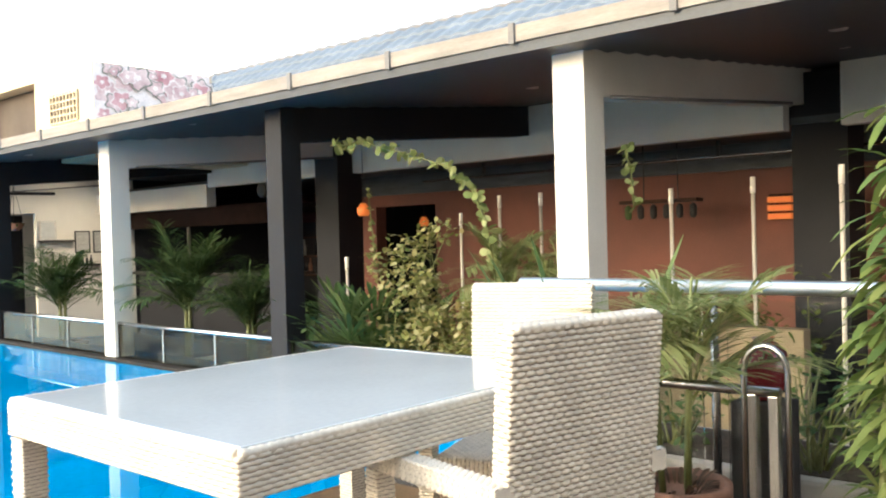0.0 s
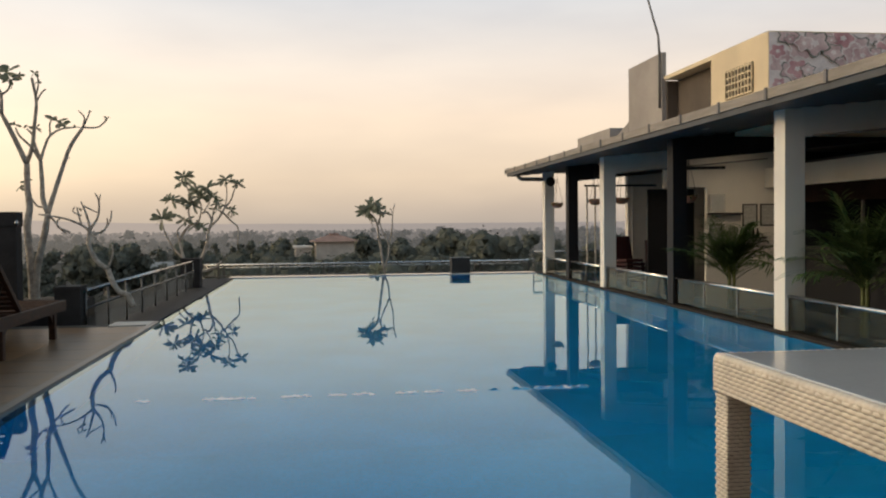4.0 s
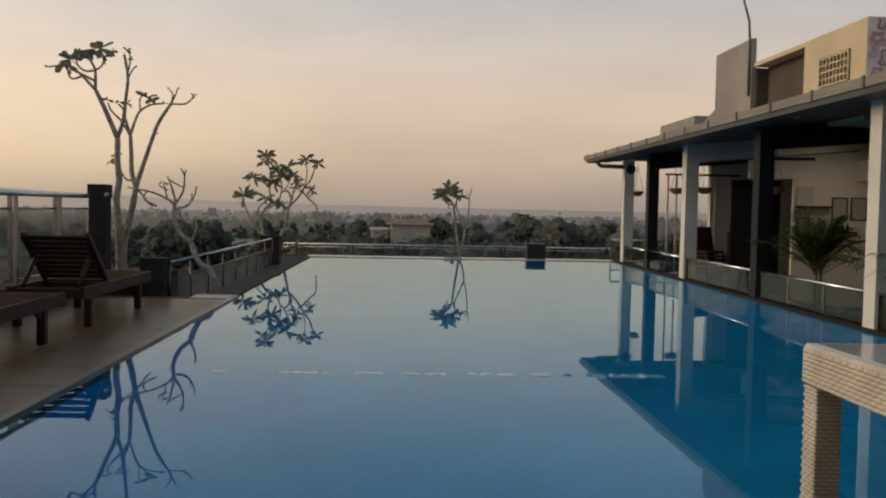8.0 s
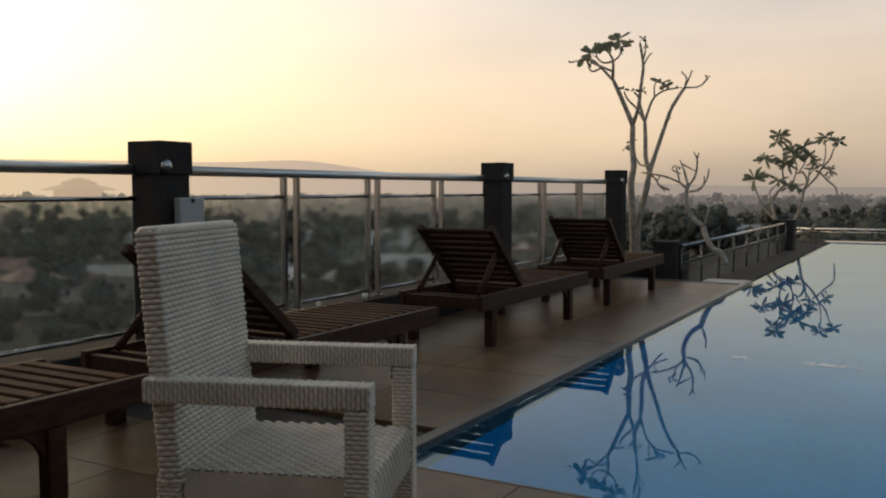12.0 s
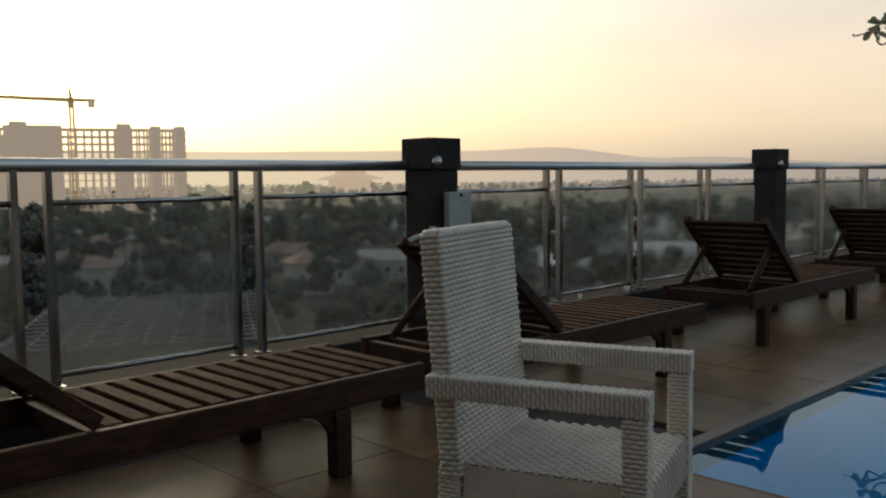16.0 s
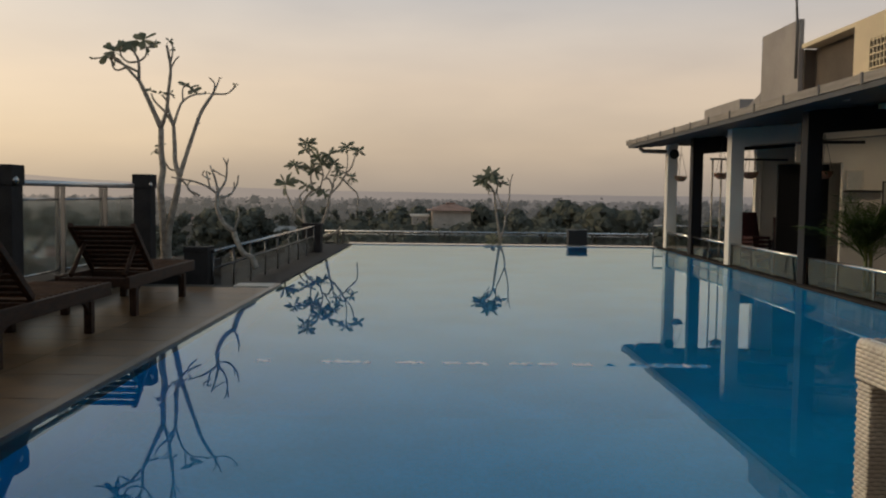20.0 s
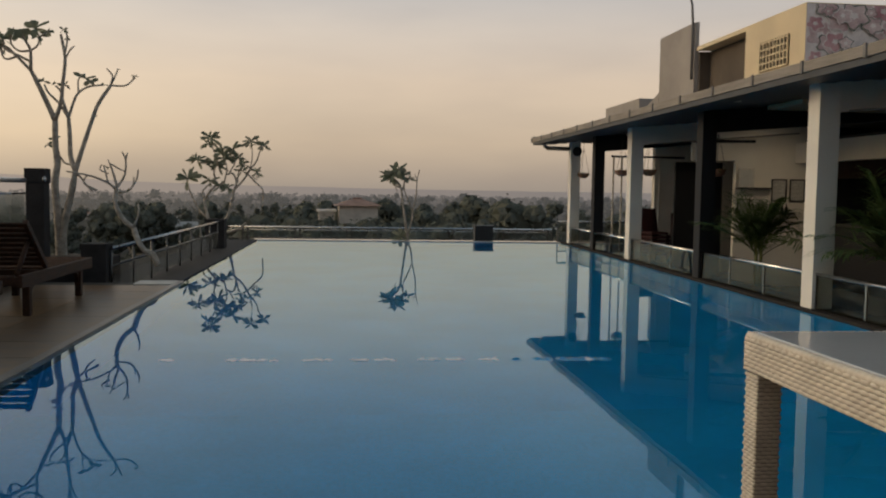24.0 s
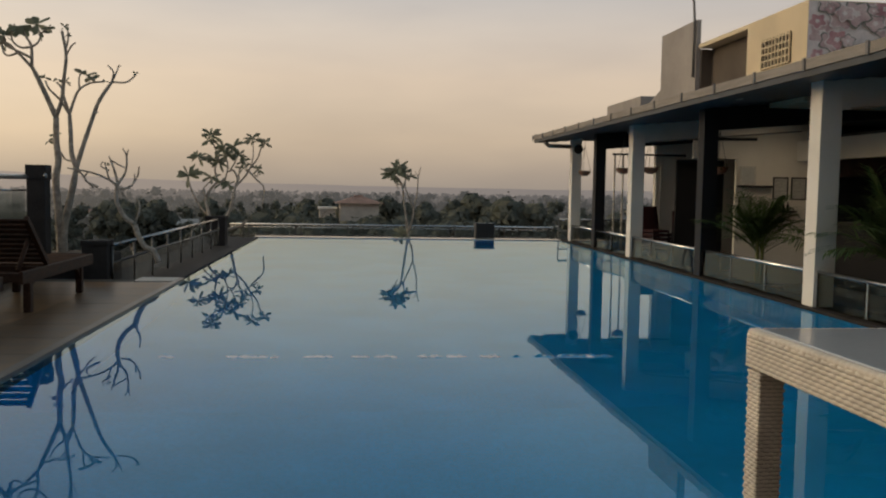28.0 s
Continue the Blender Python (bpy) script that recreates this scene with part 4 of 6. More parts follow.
def braid(name, pts, parent, r=0.011, m=None):
    """A braided edging: a cord with a twisted outline."""
    bm = bmesh.new()
    out, rad, d = [], [], 0.0
    for p, q in zip(pts, pts[1:]):
        p, q = Vector(p), Vector(q)
        n = max(2, int((q - p).length / 0.006))
        for i in range(n):
            out.append(p.lerp(q, i / n))
            rad.append(r * (0.78 + 0.3 * abs(math.sin(math.pi * d / 0.022))))
            d += (q - p).length / n
    tube(bm, out, rad, sides=6)
    if m is not None:
        bmesh.ops.transform(bm, matrix=m, verts=bm.verts)
    return part(name, bm, M_RATTAN, parent)


def rattan_chair():
    e = empty("rattan_armchair")
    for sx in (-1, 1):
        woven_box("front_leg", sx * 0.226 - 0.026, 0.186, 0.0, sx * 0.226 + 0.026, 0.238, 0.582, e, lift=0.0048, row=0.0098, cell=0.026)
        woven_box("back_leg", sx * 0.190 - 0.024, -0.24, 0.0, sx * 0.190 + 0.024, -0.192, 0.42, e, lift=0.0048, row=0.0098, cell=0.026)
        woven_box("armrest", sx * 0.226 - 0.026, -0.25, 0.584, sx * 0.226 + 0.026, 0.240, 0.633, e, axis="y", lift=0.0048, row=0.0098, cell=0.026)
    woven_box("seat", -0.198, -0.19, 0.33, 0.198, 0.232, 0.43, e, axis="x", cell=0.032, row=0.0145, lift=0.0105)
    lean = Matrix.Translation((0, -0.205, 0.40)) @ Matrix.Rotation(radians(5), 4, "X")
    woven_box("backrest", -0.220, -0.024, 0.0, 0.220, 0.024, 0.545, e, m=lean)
    braid("top_edging", [(-0.208, -0.016, 0.543), (0.208, -0.016, 0.543), (0.208, 0.016, 0.543), (-0.208, 0.016, 0.543)], e, m=lean)
    return tagged(e, "pale woven rattan armchair with a high back", "chair", "chairs round the table")


chair = rattan_chair()
chair.matrix_world = pose(-1.270, 2.146, 0, 0, 0, -70)
copy_thing(chair, pose(1.80, 1.522, 0, 0, 0, -12.5))
copy_thing(chair, pose(2.505, 2.035, 0, 0, 0, 110))

tb = empty("rattan_table", pose(0, 0, -0.012))
TX0, TY0, TX1, TY1 = 1.135, 1.65, 2.345, 2.66
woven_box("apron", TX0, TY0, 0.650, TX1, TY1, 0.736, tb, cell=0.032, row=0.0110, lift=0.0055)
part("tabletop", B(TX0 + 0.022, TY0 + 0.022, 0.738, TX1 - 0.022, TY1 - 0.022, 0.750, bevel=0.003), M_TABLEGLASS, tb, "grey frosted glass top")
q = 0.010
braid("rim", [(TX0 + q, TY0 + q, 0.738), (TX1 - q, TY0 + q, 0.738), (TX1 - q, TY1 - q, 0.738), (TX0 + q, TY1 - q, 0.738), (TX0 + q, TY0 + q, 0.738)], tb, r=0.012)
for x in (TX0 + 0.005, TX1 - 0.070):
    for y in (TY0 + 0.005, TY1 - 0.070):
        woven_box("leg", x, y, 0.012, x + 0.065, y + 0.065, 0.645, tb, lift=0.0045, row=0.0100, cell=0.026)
tagged(tb, "pale woven rattan table with a grey glass top", "table")


# ---------------------------------------------------------------- loungers
def lounger():
    e = empty("sun_lounger")
    L, W = 1.97, 0.315
    for s in (-1, 1):
        x = s * (W - 0.018)
        part("side_rail", B(x - 0.018, 0, 0.245, x + 0.018, L, 0.35, bevel=0.006), M_TEAK, e)
        for y, d in ((0.16, 1), (1.56, -1)):
            bm = bmesh.new()
            box(bm, x - 0.03, y - 0.035, 0.0, x + 0.03, y + 0.035, 0.244, bevel=0.006)
            part("leg", bm, M_TEAK, e)
            # curved bracket under the rail
            bm = bmesh.new()
            arc = [(0.036 + 0.13 * (1 - math.cos(a)) , 0.244 - 0.13 * (1 - math.sin(a))) for a in [math.pi / 2 * k / 6 for k in range(7)]]
            ring = [(0.036, 0.244)] + arc[::1]
            lo = [bm.verts.new((x - 0.014, y + d * q[0], q[1])) for q in ring[1:]] + [bm.verts.new((x - 0.014, y + d * 0.036, 0.244))]
            hi = [bm.verts.new((x + 0.014, y + d * q[0], q[1])) for q in ring[1:]] + [bm.verts.new((x + 0.014, y + d * 0.036, 0.244))]
            bm.faces.new(lo)
            bm.faces.new(hi[::-1])
            for k in range(len(lo)):
                bm.faces.new((lo[k], hi[k], hi[(k + 1) % len(lo)], lo[(k + 1) % len(lo)]))
            part("bracket", bm, M_TEAK, e)
    for y in (0.03, 0.14, 0.70, 1.94):
        part("cross_bar", B(-W + 0.036, y - 0.02, 0.26, W - 0.036, y + 0.02, 0.335, bevel=0.004), M_TEAK, e)
    n = 14
    for k in range(n):
        y = 0.72 + k * (L - 0.75) / n
        part("slat", B(-W + 0.038, y, 0.328, W - 0.038, y + 0.056, 0.354, bevel=0.004), M_SLAT, e, "lighter slat with its top light painted in")
    back = Matrix.Translation((0, 0.70, 0.365)) @ Matrix.Rotation(radians(180 - 40), 4, "X")
    bl = 0.64
    for s in (-1, 1):
        x = s * (W - 0.045)
        part("back_stile", B(x - 0.02, 0, -0.025, x + 0.02, bl, 0.025, bevel=0.005, m=back), M_TEAK, e)
        part("prop", T([(s * (W - 0.09), 0.40, 0.60), (s * (W - 0.085), 0.12, 0.345)], 0.02, sides=6), M_TEAK, e)
    for k in range(9):
        y = 0.02 + k * (bl - 0.02) / 9
        part("back_slat", B(-W + 0.06, y, -0.012, W - 0.06, y + 0.046, 0.008, bevel=0.004, m=back), M_TEAK, e)
    return tagged(e, "dark teak sun lounger with a raised slatted back", "sun lounger", "sun loungers along the rail")


lg = lounger()
lg.matrix_world = pose(-2.81, 0.86, 0, 0, 0, 0)
for y in (3.02, 5.56, 7.93):
    copy_thing(lg, pose(-2.81, y, 0, 0, 0, 0))


# ---------------------------------------------------------------- plants
def leaf_faces(bm, base, d, length, width, droop=0.25, up=Vector((0, 0, 1))):
    """A long bent leaf of six faces."""
    d = Vector(d).normalized()
    side = d.cross(up)
    if side.length < 0.01:
        side = Vector((1, 0, 0))
    side.normalize()
    rows = []
    for k, w in ((0.0, 0.12), (0.35, 0.72), (0.7, 1.0), (0.9, 0.7), (1.0, 0.12)):
        c = Vector(base) + d * (length * k) - up * (droop * length * k * k)
        rows.append((bm.verts.new(c - side * (w * width / 2)), bm.verts.new(c + side * (w * width / 2))))
    for a, b in zip(rows, rows[1:]):
        bm.faces.new((a[0], a[1], b[1], b[0]))


def limb(bm, p, q, r0, r1, rnd, bend=0.12, segs=5):
    p, q = Vector(p), Vector(q)
    off = Vector((rnd.uniform(-1, 1), rnd.uniform(-1, 1), rnd.uniform(-0.4, 0.4))) * (q - p).length * bend
    pts = [p.lerp(q, k / segs) + off * math.sin(math.pi * k / segs) for k in range(segs + 1)]
    tube(bm, pts, [r0 + (r1 - r0) * k / segs for k in range(segs + 1)], sides=7)
    return pts


class Frangipani:
    """A sparse tree: bent tapering stems in a plane that sways, and tufts of paddle leaves at their ends."""

    def __init__(self, name, origin, seed, label, foot, low, wide=0.40):
        self.rnd, self.seed, self.foot, self.low, self.wide = random.Random(seed), seed, foot, low, wide
        self.wood, self.green = bmesh.new(), bmesh.new()
        self.e = tagged(empty(name, pose(*origin)), label, "tree")

    def at(self, x, z):
        return Vector((x, 0.35 * noise.noise(Vector((x * 1.1 + self.seed, z * 0.6, 0.3))) * min(1.0, z), z))

    def stem(self, pts, r0, r1):
        if pts[0][1] < self.low:
            pts = [(pts[0][0], self.foot)] + pts
        p = [self.at(*q) for q in pts]
        p = [p[0] * 2 - p[1]] + p + [p[-1] * 2 - p[-2]]
        line, n = [], 5
        for a, b, c, d in zip(p, p[1:], p[2:], p[3:]):
            for k in range(n):
                t = k / n
                line.append(0.5 * (2 * b + (c - a) * t + (2 * a - 5 * b + 4 * c - d) * t * t + (3 * b - a - 3 * c + d) * t ** 3))
        line.append(p[-2])
        m = len(line) - 1
        knobs = [1.0 + 0.10 * noise.noise(v * 9.0) for v in line]
        tube(self.wood, line, [(r0 + (r1 - r0) * k / m) * knobs[k] for k in range(m + 1)], sides=8)

    def tuft(self, at, r, n):
        """n long leaves spreading from one bud."""
        p, rnd = self.at(*at), self.rnd
        for k in range(n):
            a = 2 * math.pi * (k + rnd.random() * 0.7) / n
            d = Vector((math.cos(a), 0.5 * math.sin(a), rnd.uniform(-0.8, 0.9)))
            up = Vector((rnd.uniform(-0.9, 0.9), -0.8, rnd.uniform(0.2, 1.0))).normalized()
            leaf_faces(self.green, p, d, r * rnd.uniform(0.75, 1.15), r * self.wide * rnd.uniform(0.8, 1.2), droop=rnd.uniform(0.05, 0.35), up=up)

    def done(self):
        part("trunk", self.wood, M_BARK, self.e)
        part("crown", self.green, M_LEAF, self.e)


tall = Frangipani("frangipani_tree", (-3.22, 11.75, -0.2), 3, "tall sparse frangipani tree in a dark planter", 0.40, 0.75, wide=0.52)
tall.stem([(-0.17, 0.61), (-0.18, 0.95), (-0.22, 1.30), (-0.19, 1.55), (-0.22, 1.77), (-0.21, 2.07)], 0.052, 0.036)
tall.stem([(-0.21, 2.07), (-0.32, 2.33), (-0.41, 2.55), (-0.46, 2.66)], 0.034, 0.022)
tall.stem([(-0.46, 2.65), (-0.61, 2.81), (-0.75, 2.92), (-0.91, 2.95), (-1.11, 2.94)], 0.018, 0.010)
tall.stem([(-0.61, 2.82), (-0.76, 2.79), (-0.82, 2.86), (-0.81, 2.98)], 0.014, 0.009)
tall.stem([(-0.44, 2.75), (-0.60, 2.83), (-0.77, 2.91), (-0.79, 3.02)], 0.016, 0.010)
tall.stem([(-0.46, 2.66), (-0.44, 2.88), (-0.49, 2.99), (-0.54, 3.09)], 0.020, 0.011)
tall.stem([(-0.44, 2.88), (-0.35, 2.94), (-0.32, 3.04), (-0.36, 3.11)], 0.014, 0.009)
tall.stem([(-0.34, 3.02), (-0.27, 3.07), (-0.19, 3.12)], 0.012, 0.008)
tall.stem([(-0.45, 2.88), (-0.58, 2.88), (-0.68, 2.96), (-0.68, 3.08), (-0.64, 3.15)], 0.014, 0.009)
tall.stem([(-0.21, 2.07), (-0.12, 2.28), (-0.08, 2.51), (-0.04, 2.78), (-0.06, 2.97), (-0.08, 3.08)], 0.026, 0.014)
tall.stem([(-0.04, 2.79), (0.02, 2.90), (0.07, 2.95)], 0.012, 0.008)
tall.stem([(-0.04, 2.86), (-0.01, 3.00), (-0.02, 3.13)], 0.012, 0.008)
tall.stem([(-0.12, 0.61), (-0.08, 0.87), (0.01, 1.23), (0.05, 1.46)], 0.048, 0.036)
tall.stem([(0.05, 1.46), (-0.01, 1.64), (-0.02, 1.85), (-0.03, 2.10)], 0.032, 0.024)
tall.stem([(-0.03, 2.10), (-0.09, 2.30), (-0.11, 2.41), (-0.17, 2.48)], 0.020, 0.011)
tall.stem([(-0.04, 2.11), (-0.14, 2.27), (-0.27, 2.40), (-0.31, 2.50)], 0.016, 0.010)
tall.stem([(-0.10, 2.40), (-0.07, 2.49), (-0.00, 2.44)], 0.010, 0.007)
tall.stem([(-0.03, 2.10), (0.04, 2.29), (0.10, 2.40), (0.22, 2.48), (0.38, 2.51)], 0.018, 0.010)
tall.stem([(0.10, 2.40), (0.10, 2.54), (0.14, 2.61)], 0.012, 0.008)
tall.stem([(0.05, 1.46), (0.11, 1.66), (0.22, 2.01), (0.31, 2.27), (0.45, 2.51)], 0.032, 0.020)
tall.stem([(0.45, 2.51), (0.47, 2.63), (0.41, 2.71)], 0.012, 0.008)
tall.stem([(0.46, 2.53), (0.51, 2.65), (0.53, 2.72)], 0.012, 0.008)
tall.stem([(0.45, 2.51), (0.61, 2.52), (0.72, 2.62)], 0.013, 0.009)
tall.stem([(-0.22, 1.71), (-0.26, 1.77), (-0.33, 1.79)], 0.012, 0.008)
tall.stem([(0.22, 2.01), (0.25, 2.10), (0.30, 2.14)], 0.010, 0.007)
tall.stem([(0.00, 1.54), (-0.09, 1.56), (-0.16, 1.65)], 0.014, 0.009)
tall.stem([(0.05, 1.44), (0.12, 1.38), (0.18, 1.29), (0.25, 1.22)], 0.014, 0.009)
tall.tuft((-0.79, 3.03), 0.17, 9)
tall.tuft((-0.88, 2.98), 0.13, 6)
tall.tuft((-0.56, 3.12), 0.16, 8)
tall.tuft((-0.64, 3.10), 0.10, 4)
tall.tuft((-0.36, 3.14), 0.16, 7)
tall.tuft((-0.32, 3.05), 0.10, 4)
tall.tuft((-0.23, 3.10), 0.08, 3)
tall.tuft((-0.05, 3.13), 0.07, 4)
tall.tuft((-0.01, 3.04), 0.05, 3)
tall.tuft((-0.31, 2.53), 0.08, 4)
tall.tuft((-0.16, 2.51), 0.07, 4)
tall.tuft((-0.06, 2.49), 0.07, 4)
tall.tuft((0.18, 2.57), 0.13, 4)
tall.tuft((0.24, 2.55), 0.10, 5)
tall.tuft((0.38, 2.51), 0.05, 3)
tall.tuft((-0.33, 1.78), 0.08, 3)
tall.tuft((-0.24, 1.85), 0.08, 3)
tall.tuft((0.72, 2.63), 0.05, 4)
tall.tuft((-1.09, 2.94), 0.05, 3)
tall.tuft((0.53, 2.71), 0.03, 2)
tall.done()
bare = Frangipani("frangipani_branch", (-2.2, 11.4, -0.2), 9, "bare pale frangipani leaning over the rail", 0.0, 0.2)
bare.stem([(0.05, 0.34), (-0.01, 0.47), (-0.11, 0.52), (-0.19, 0.65), (-0.24, 0.79)], 0.036, 0.032)
bare.stem([(-0.24, 0.79), (-0.36, 0.89), (-0.44, 1.05), (-0.45, 1.19), (-0.44, 1.29)], 0.030, 0.024)
bare.stem([(-0.44, 1.24), (-0.53, 1.32), (-0.71, 1.40), (-0.99, 1.45)], 0.016, 0.009)
bare.stem([(-0.64, 1.23), (-0.77, 1.30), (-0.78, 1.37), (-0.74, 1.41)], 0.013, 0.008)
bare.stem([(-0.53, 1.32), (-0.56, 1.44), (-0.58, 1.52)], 0.012, 0.008)
bare.stem([(-0.44, 1.29), (-0.49, 1.47), (-0.54, 1.60)], 0.016, 0.008)
bare.stem([(-0.51, 1.55), (-0.43, 1.50), (-0.35, 1.46)], 0.010, 0.007)
bare.stem([(-0.43, 1.28), (-0.36, 1.42), (-0.35, 1.60), (-0.39, 1.70)], 0.016, 0.008)
bare.stem([(-0.35, 1.60), (-0.33, 1.69)], 0.010, 0.007)
bare.stem([(-0.42, 1.21), (-0.31, 1.24), (-0.23, 1.36), (-0.21, 1.49)], 0.014, 0.008)
bare.stem([(-0.29, 1.24), (-0.26, 1.33), (-0.26, 1.40)], 0.010, 0.007)
bare.stem([(-0.24, 0.79), (-0.19, 0.96), (-0.20, 1.08)], 0.016, 0.009)
bare.stem([(-0.53, 1.43), (-0.62, 1.48), (-0.60, 1.54)], 0.010, 0.007)
bare.tuft((-0.56, 1.52), 0.05, 3)
bare.tuft((-0.34, 1.23), 0.05, 3)
bare.done()
leafy = Frangipani("frangipani_tree", (-3.02, 22.8, -0.46), 21, "leafy frangipani tree behind the pool's corner", 0.0, 0.35, wide=0.30)
leafy.stem([(-0.18, 0.42), (-0.32, 0.83), (-0.42, 1.22)], 0.050, 0.036)
leafy.stem([(-0.42, 1.22), (-0.28, 1.46), (-0.11, 1.61), (0.08, 1.67)], 0.034, 0.022)
leafy.stem([(-0.32, 0.79), (-0.56, 1.02), (-0.77, 1.44), (-0.84, 1.73)], 0.026, 0.016)
leafy.stem([(-0.42, 1.25), (-0.47, 1.45), (-0.29, 1.65)], 0.024, 0.014)
leafy.stem([(-0.06, 0.42), (0.19, 0.88), (0.28, 1.20)], 0.048, 0.036)
leafy.stem([(0.28, 1.20), (0.33, 1.48), (0.39, 1.71), (0.29, 1.91), (0.16, 1.88)], 0.034, 0.022)
leafy.stem([(0.33, 1.51), (0.56, 1.76), (0.70, 1.99), (0.87, 2.21), (0.95, 2.44), (1.02, 2.60)], 0.028, 0.014)
leafy.stem([(0.64, 1.93), (0.84, 1.70), (1.02, 1.51), (1.02, 1.09)], 0.024, 0.016)
leafy.stem([(-0.11, 1.61), (-0.18, 1.96), (-0.08, 2.19), (-0.17, 2.47), (-0.23, 2.70)], 0.024, 0.014)
leafy.stem([(-0.15, 1.99), (-0.35, 2.13), (-0.57, 2.17)], 0.018, 0.012)
leafy.stem([(0.08, 1.67), (0.15, 2.02), (0.06, 2.36)], 0.022, 0.014)
leafy.stem([(0.20, 1.90), (0.36, 2.20), (0.30, 2.45)], 0.018, 0.012)
leafy.stem([(0.42, 1.69), (0.44, 1.94), (0.57, 2.17)], 0.018, 0.012)
leafy.stem([(0.70, 1.99), (0.77, 2.27), (0.77, 2.65)], 0.016, 0.011)
leafy.stem([(0.76, 1.87), (0.87, 1.77), (0.87, 1.95)], 0.014, 0.010)
leafy.stem([(-0.01, 0.42), (0.42, 0.52), (0.62, 0.70)], 0.040, 0.030)
leafy.tuft((-0.23, 2.78), 0.27, 15)
leafy.tuft((-0.30, 2.64), 0.20, 9)
leafy.tuft((-0.58, 2.24), 0.27, 13)
leafy.tuft((-0.82, 1.76), 0.35, 15)
leafy.tuft((-0.18, 2.19), 0.25, 15)
leafy.tuft((-0.07, 2.10), 0.23, 13)
leafy.tuft((0.06, 2.42), 0.27, 16)
leafy.tuft((0.16, 2.28), 0.23, 13)
leafy.tuft((0.30, 2.51), 0.25, 13)
leafy.tuft((0.43, 2.28), 0.23, 12)
leafy.tuft((0.56, 2.14), 0.19, 9)
leafy.tuft((-0.29, 1.73), 0.25, 12)
leafy.tuft((-0.01, 1.59), 0.23, 12)
leafy.tuft((0.16, 1.55), 0.19, 9)
leafy.tuft((0.75, 2.72), 0.23, 13)
leafy.tuft((0.87, 2.65), 0.17, 8)
leafy.tuft((1.04, 2.61), 0.20, 12)
leafy.tuft((0.87, 1.96), 0.19, 9)
leafy.tuft((0.53, 1.97), 0.19, 9)
leafy.done()
slim = Frangipani("frangipani_tree", (1.55, 21.42, -0.46), 33, "small frangipani tree at the pool's far edge", 0.0, 0.55, wide=0.34)
slim.stem([(-0.01, 0.34), (-0.07, 0.77), (-0.13, 1.20), (-0.17, 1.52)], 0.036, 0.026)
slim.stem([(-0.17, 1.52), (-0.23, 1.71), (-0.38, 1.86)], 0.022, 0.014)
slim.stem([(-0.20, 1.63), (-0.32, 1.63), (-0.27, 1.52)], 0.016, 0.010)
slim.stem([(-0.17, 1.52), (-0.11, 1.73), (-0.06, 1.84), (0.08, 1.82)], 0.018, 0.012)
slim.stem([(-0.02, 0.47), (0.07, 0.80), (0.10, 1.06)], 0.026, 0.020)
slim.stem([(0.10, 1.06), (0.00, 1.31), (-0.11, 1.57), (-0.10, 1.79)], 0.020, 0.012)
slim.stem([(0.10, 1.06), (0.18, 1.44), (0.20, 1.81), (0.25, 2.05)], 0.018, 0.010)
slim.stem([(0.20, 1.82), (0.13, 1.95)], 0.011, 0.008)
slim.tuft((-0.34, 1.97), 0.29, 17)
slim.tuft((-0.25, 2.03), 0.25, 13)
slim.tuft((-0.45, 1.89), 0.25, 12)
slim.tuft((-0.15, 1.92), 0.20, 9)
slim.tuft((-0.00, 1.82), 0.17, 8)
slim.tuft((-0.30, 1.73), 0.13, 7)
slim.tuft((-0.20, 0.48), 0.23, 12)
slim.tuft((-0.36, 0.34), 0.20, 12)
slim.tuft((-0.09, 0.32), 0.19, 8)
slim.done()
# planter under the tall tree
e = empty("planter_box", pose(-3.15, 11.75, -0.2))
trough_ = part("box", B(-0.4, -0.3, 0, 0.40, 0.3, 0.42, bevel=0.01), M_POST, e)
part("soil", B(-0.36, -0.26, 0.40, 0.36, 0.26, 0.43), M_SOIL, trough_)
tagged(e, "dark stone planter box", "planter")


def frond(bm, p, d, L, rnd, leaflet=0.32, n=24, droop=0.5, wide=0.017):
    d = Vector(d).normalized()
    pts = [Vector(p) + d * (L * k / n) - Vector((0, 0, 1)) * (droop * L * (k / n) ** 2) for k in range(n + 1)]
    tube(bm, pts[::4] + [pts[-1]] if n % 4 else pts[::4], 0.006, sides=4, cap=False)
    for k in range(3, n + 1):
        ax = (pts[k] - pts[k - 1]).normalized()
        side = ax.cross(Vector((0, 0, 1))).normalized()
        l = leaflet * (0.55 + 0.45 * math.sin(math.pi * min(1, k / n * 0.9)))
        for s in (-1, 1):
            leaf_faces(bm, pts[k], side * s + ax * 0.7 + Vector((0, 0, rnd.uniform(0.0, 0.35))), l * rnd.uniform(0.8, 1.15), wide, droop=0.30)


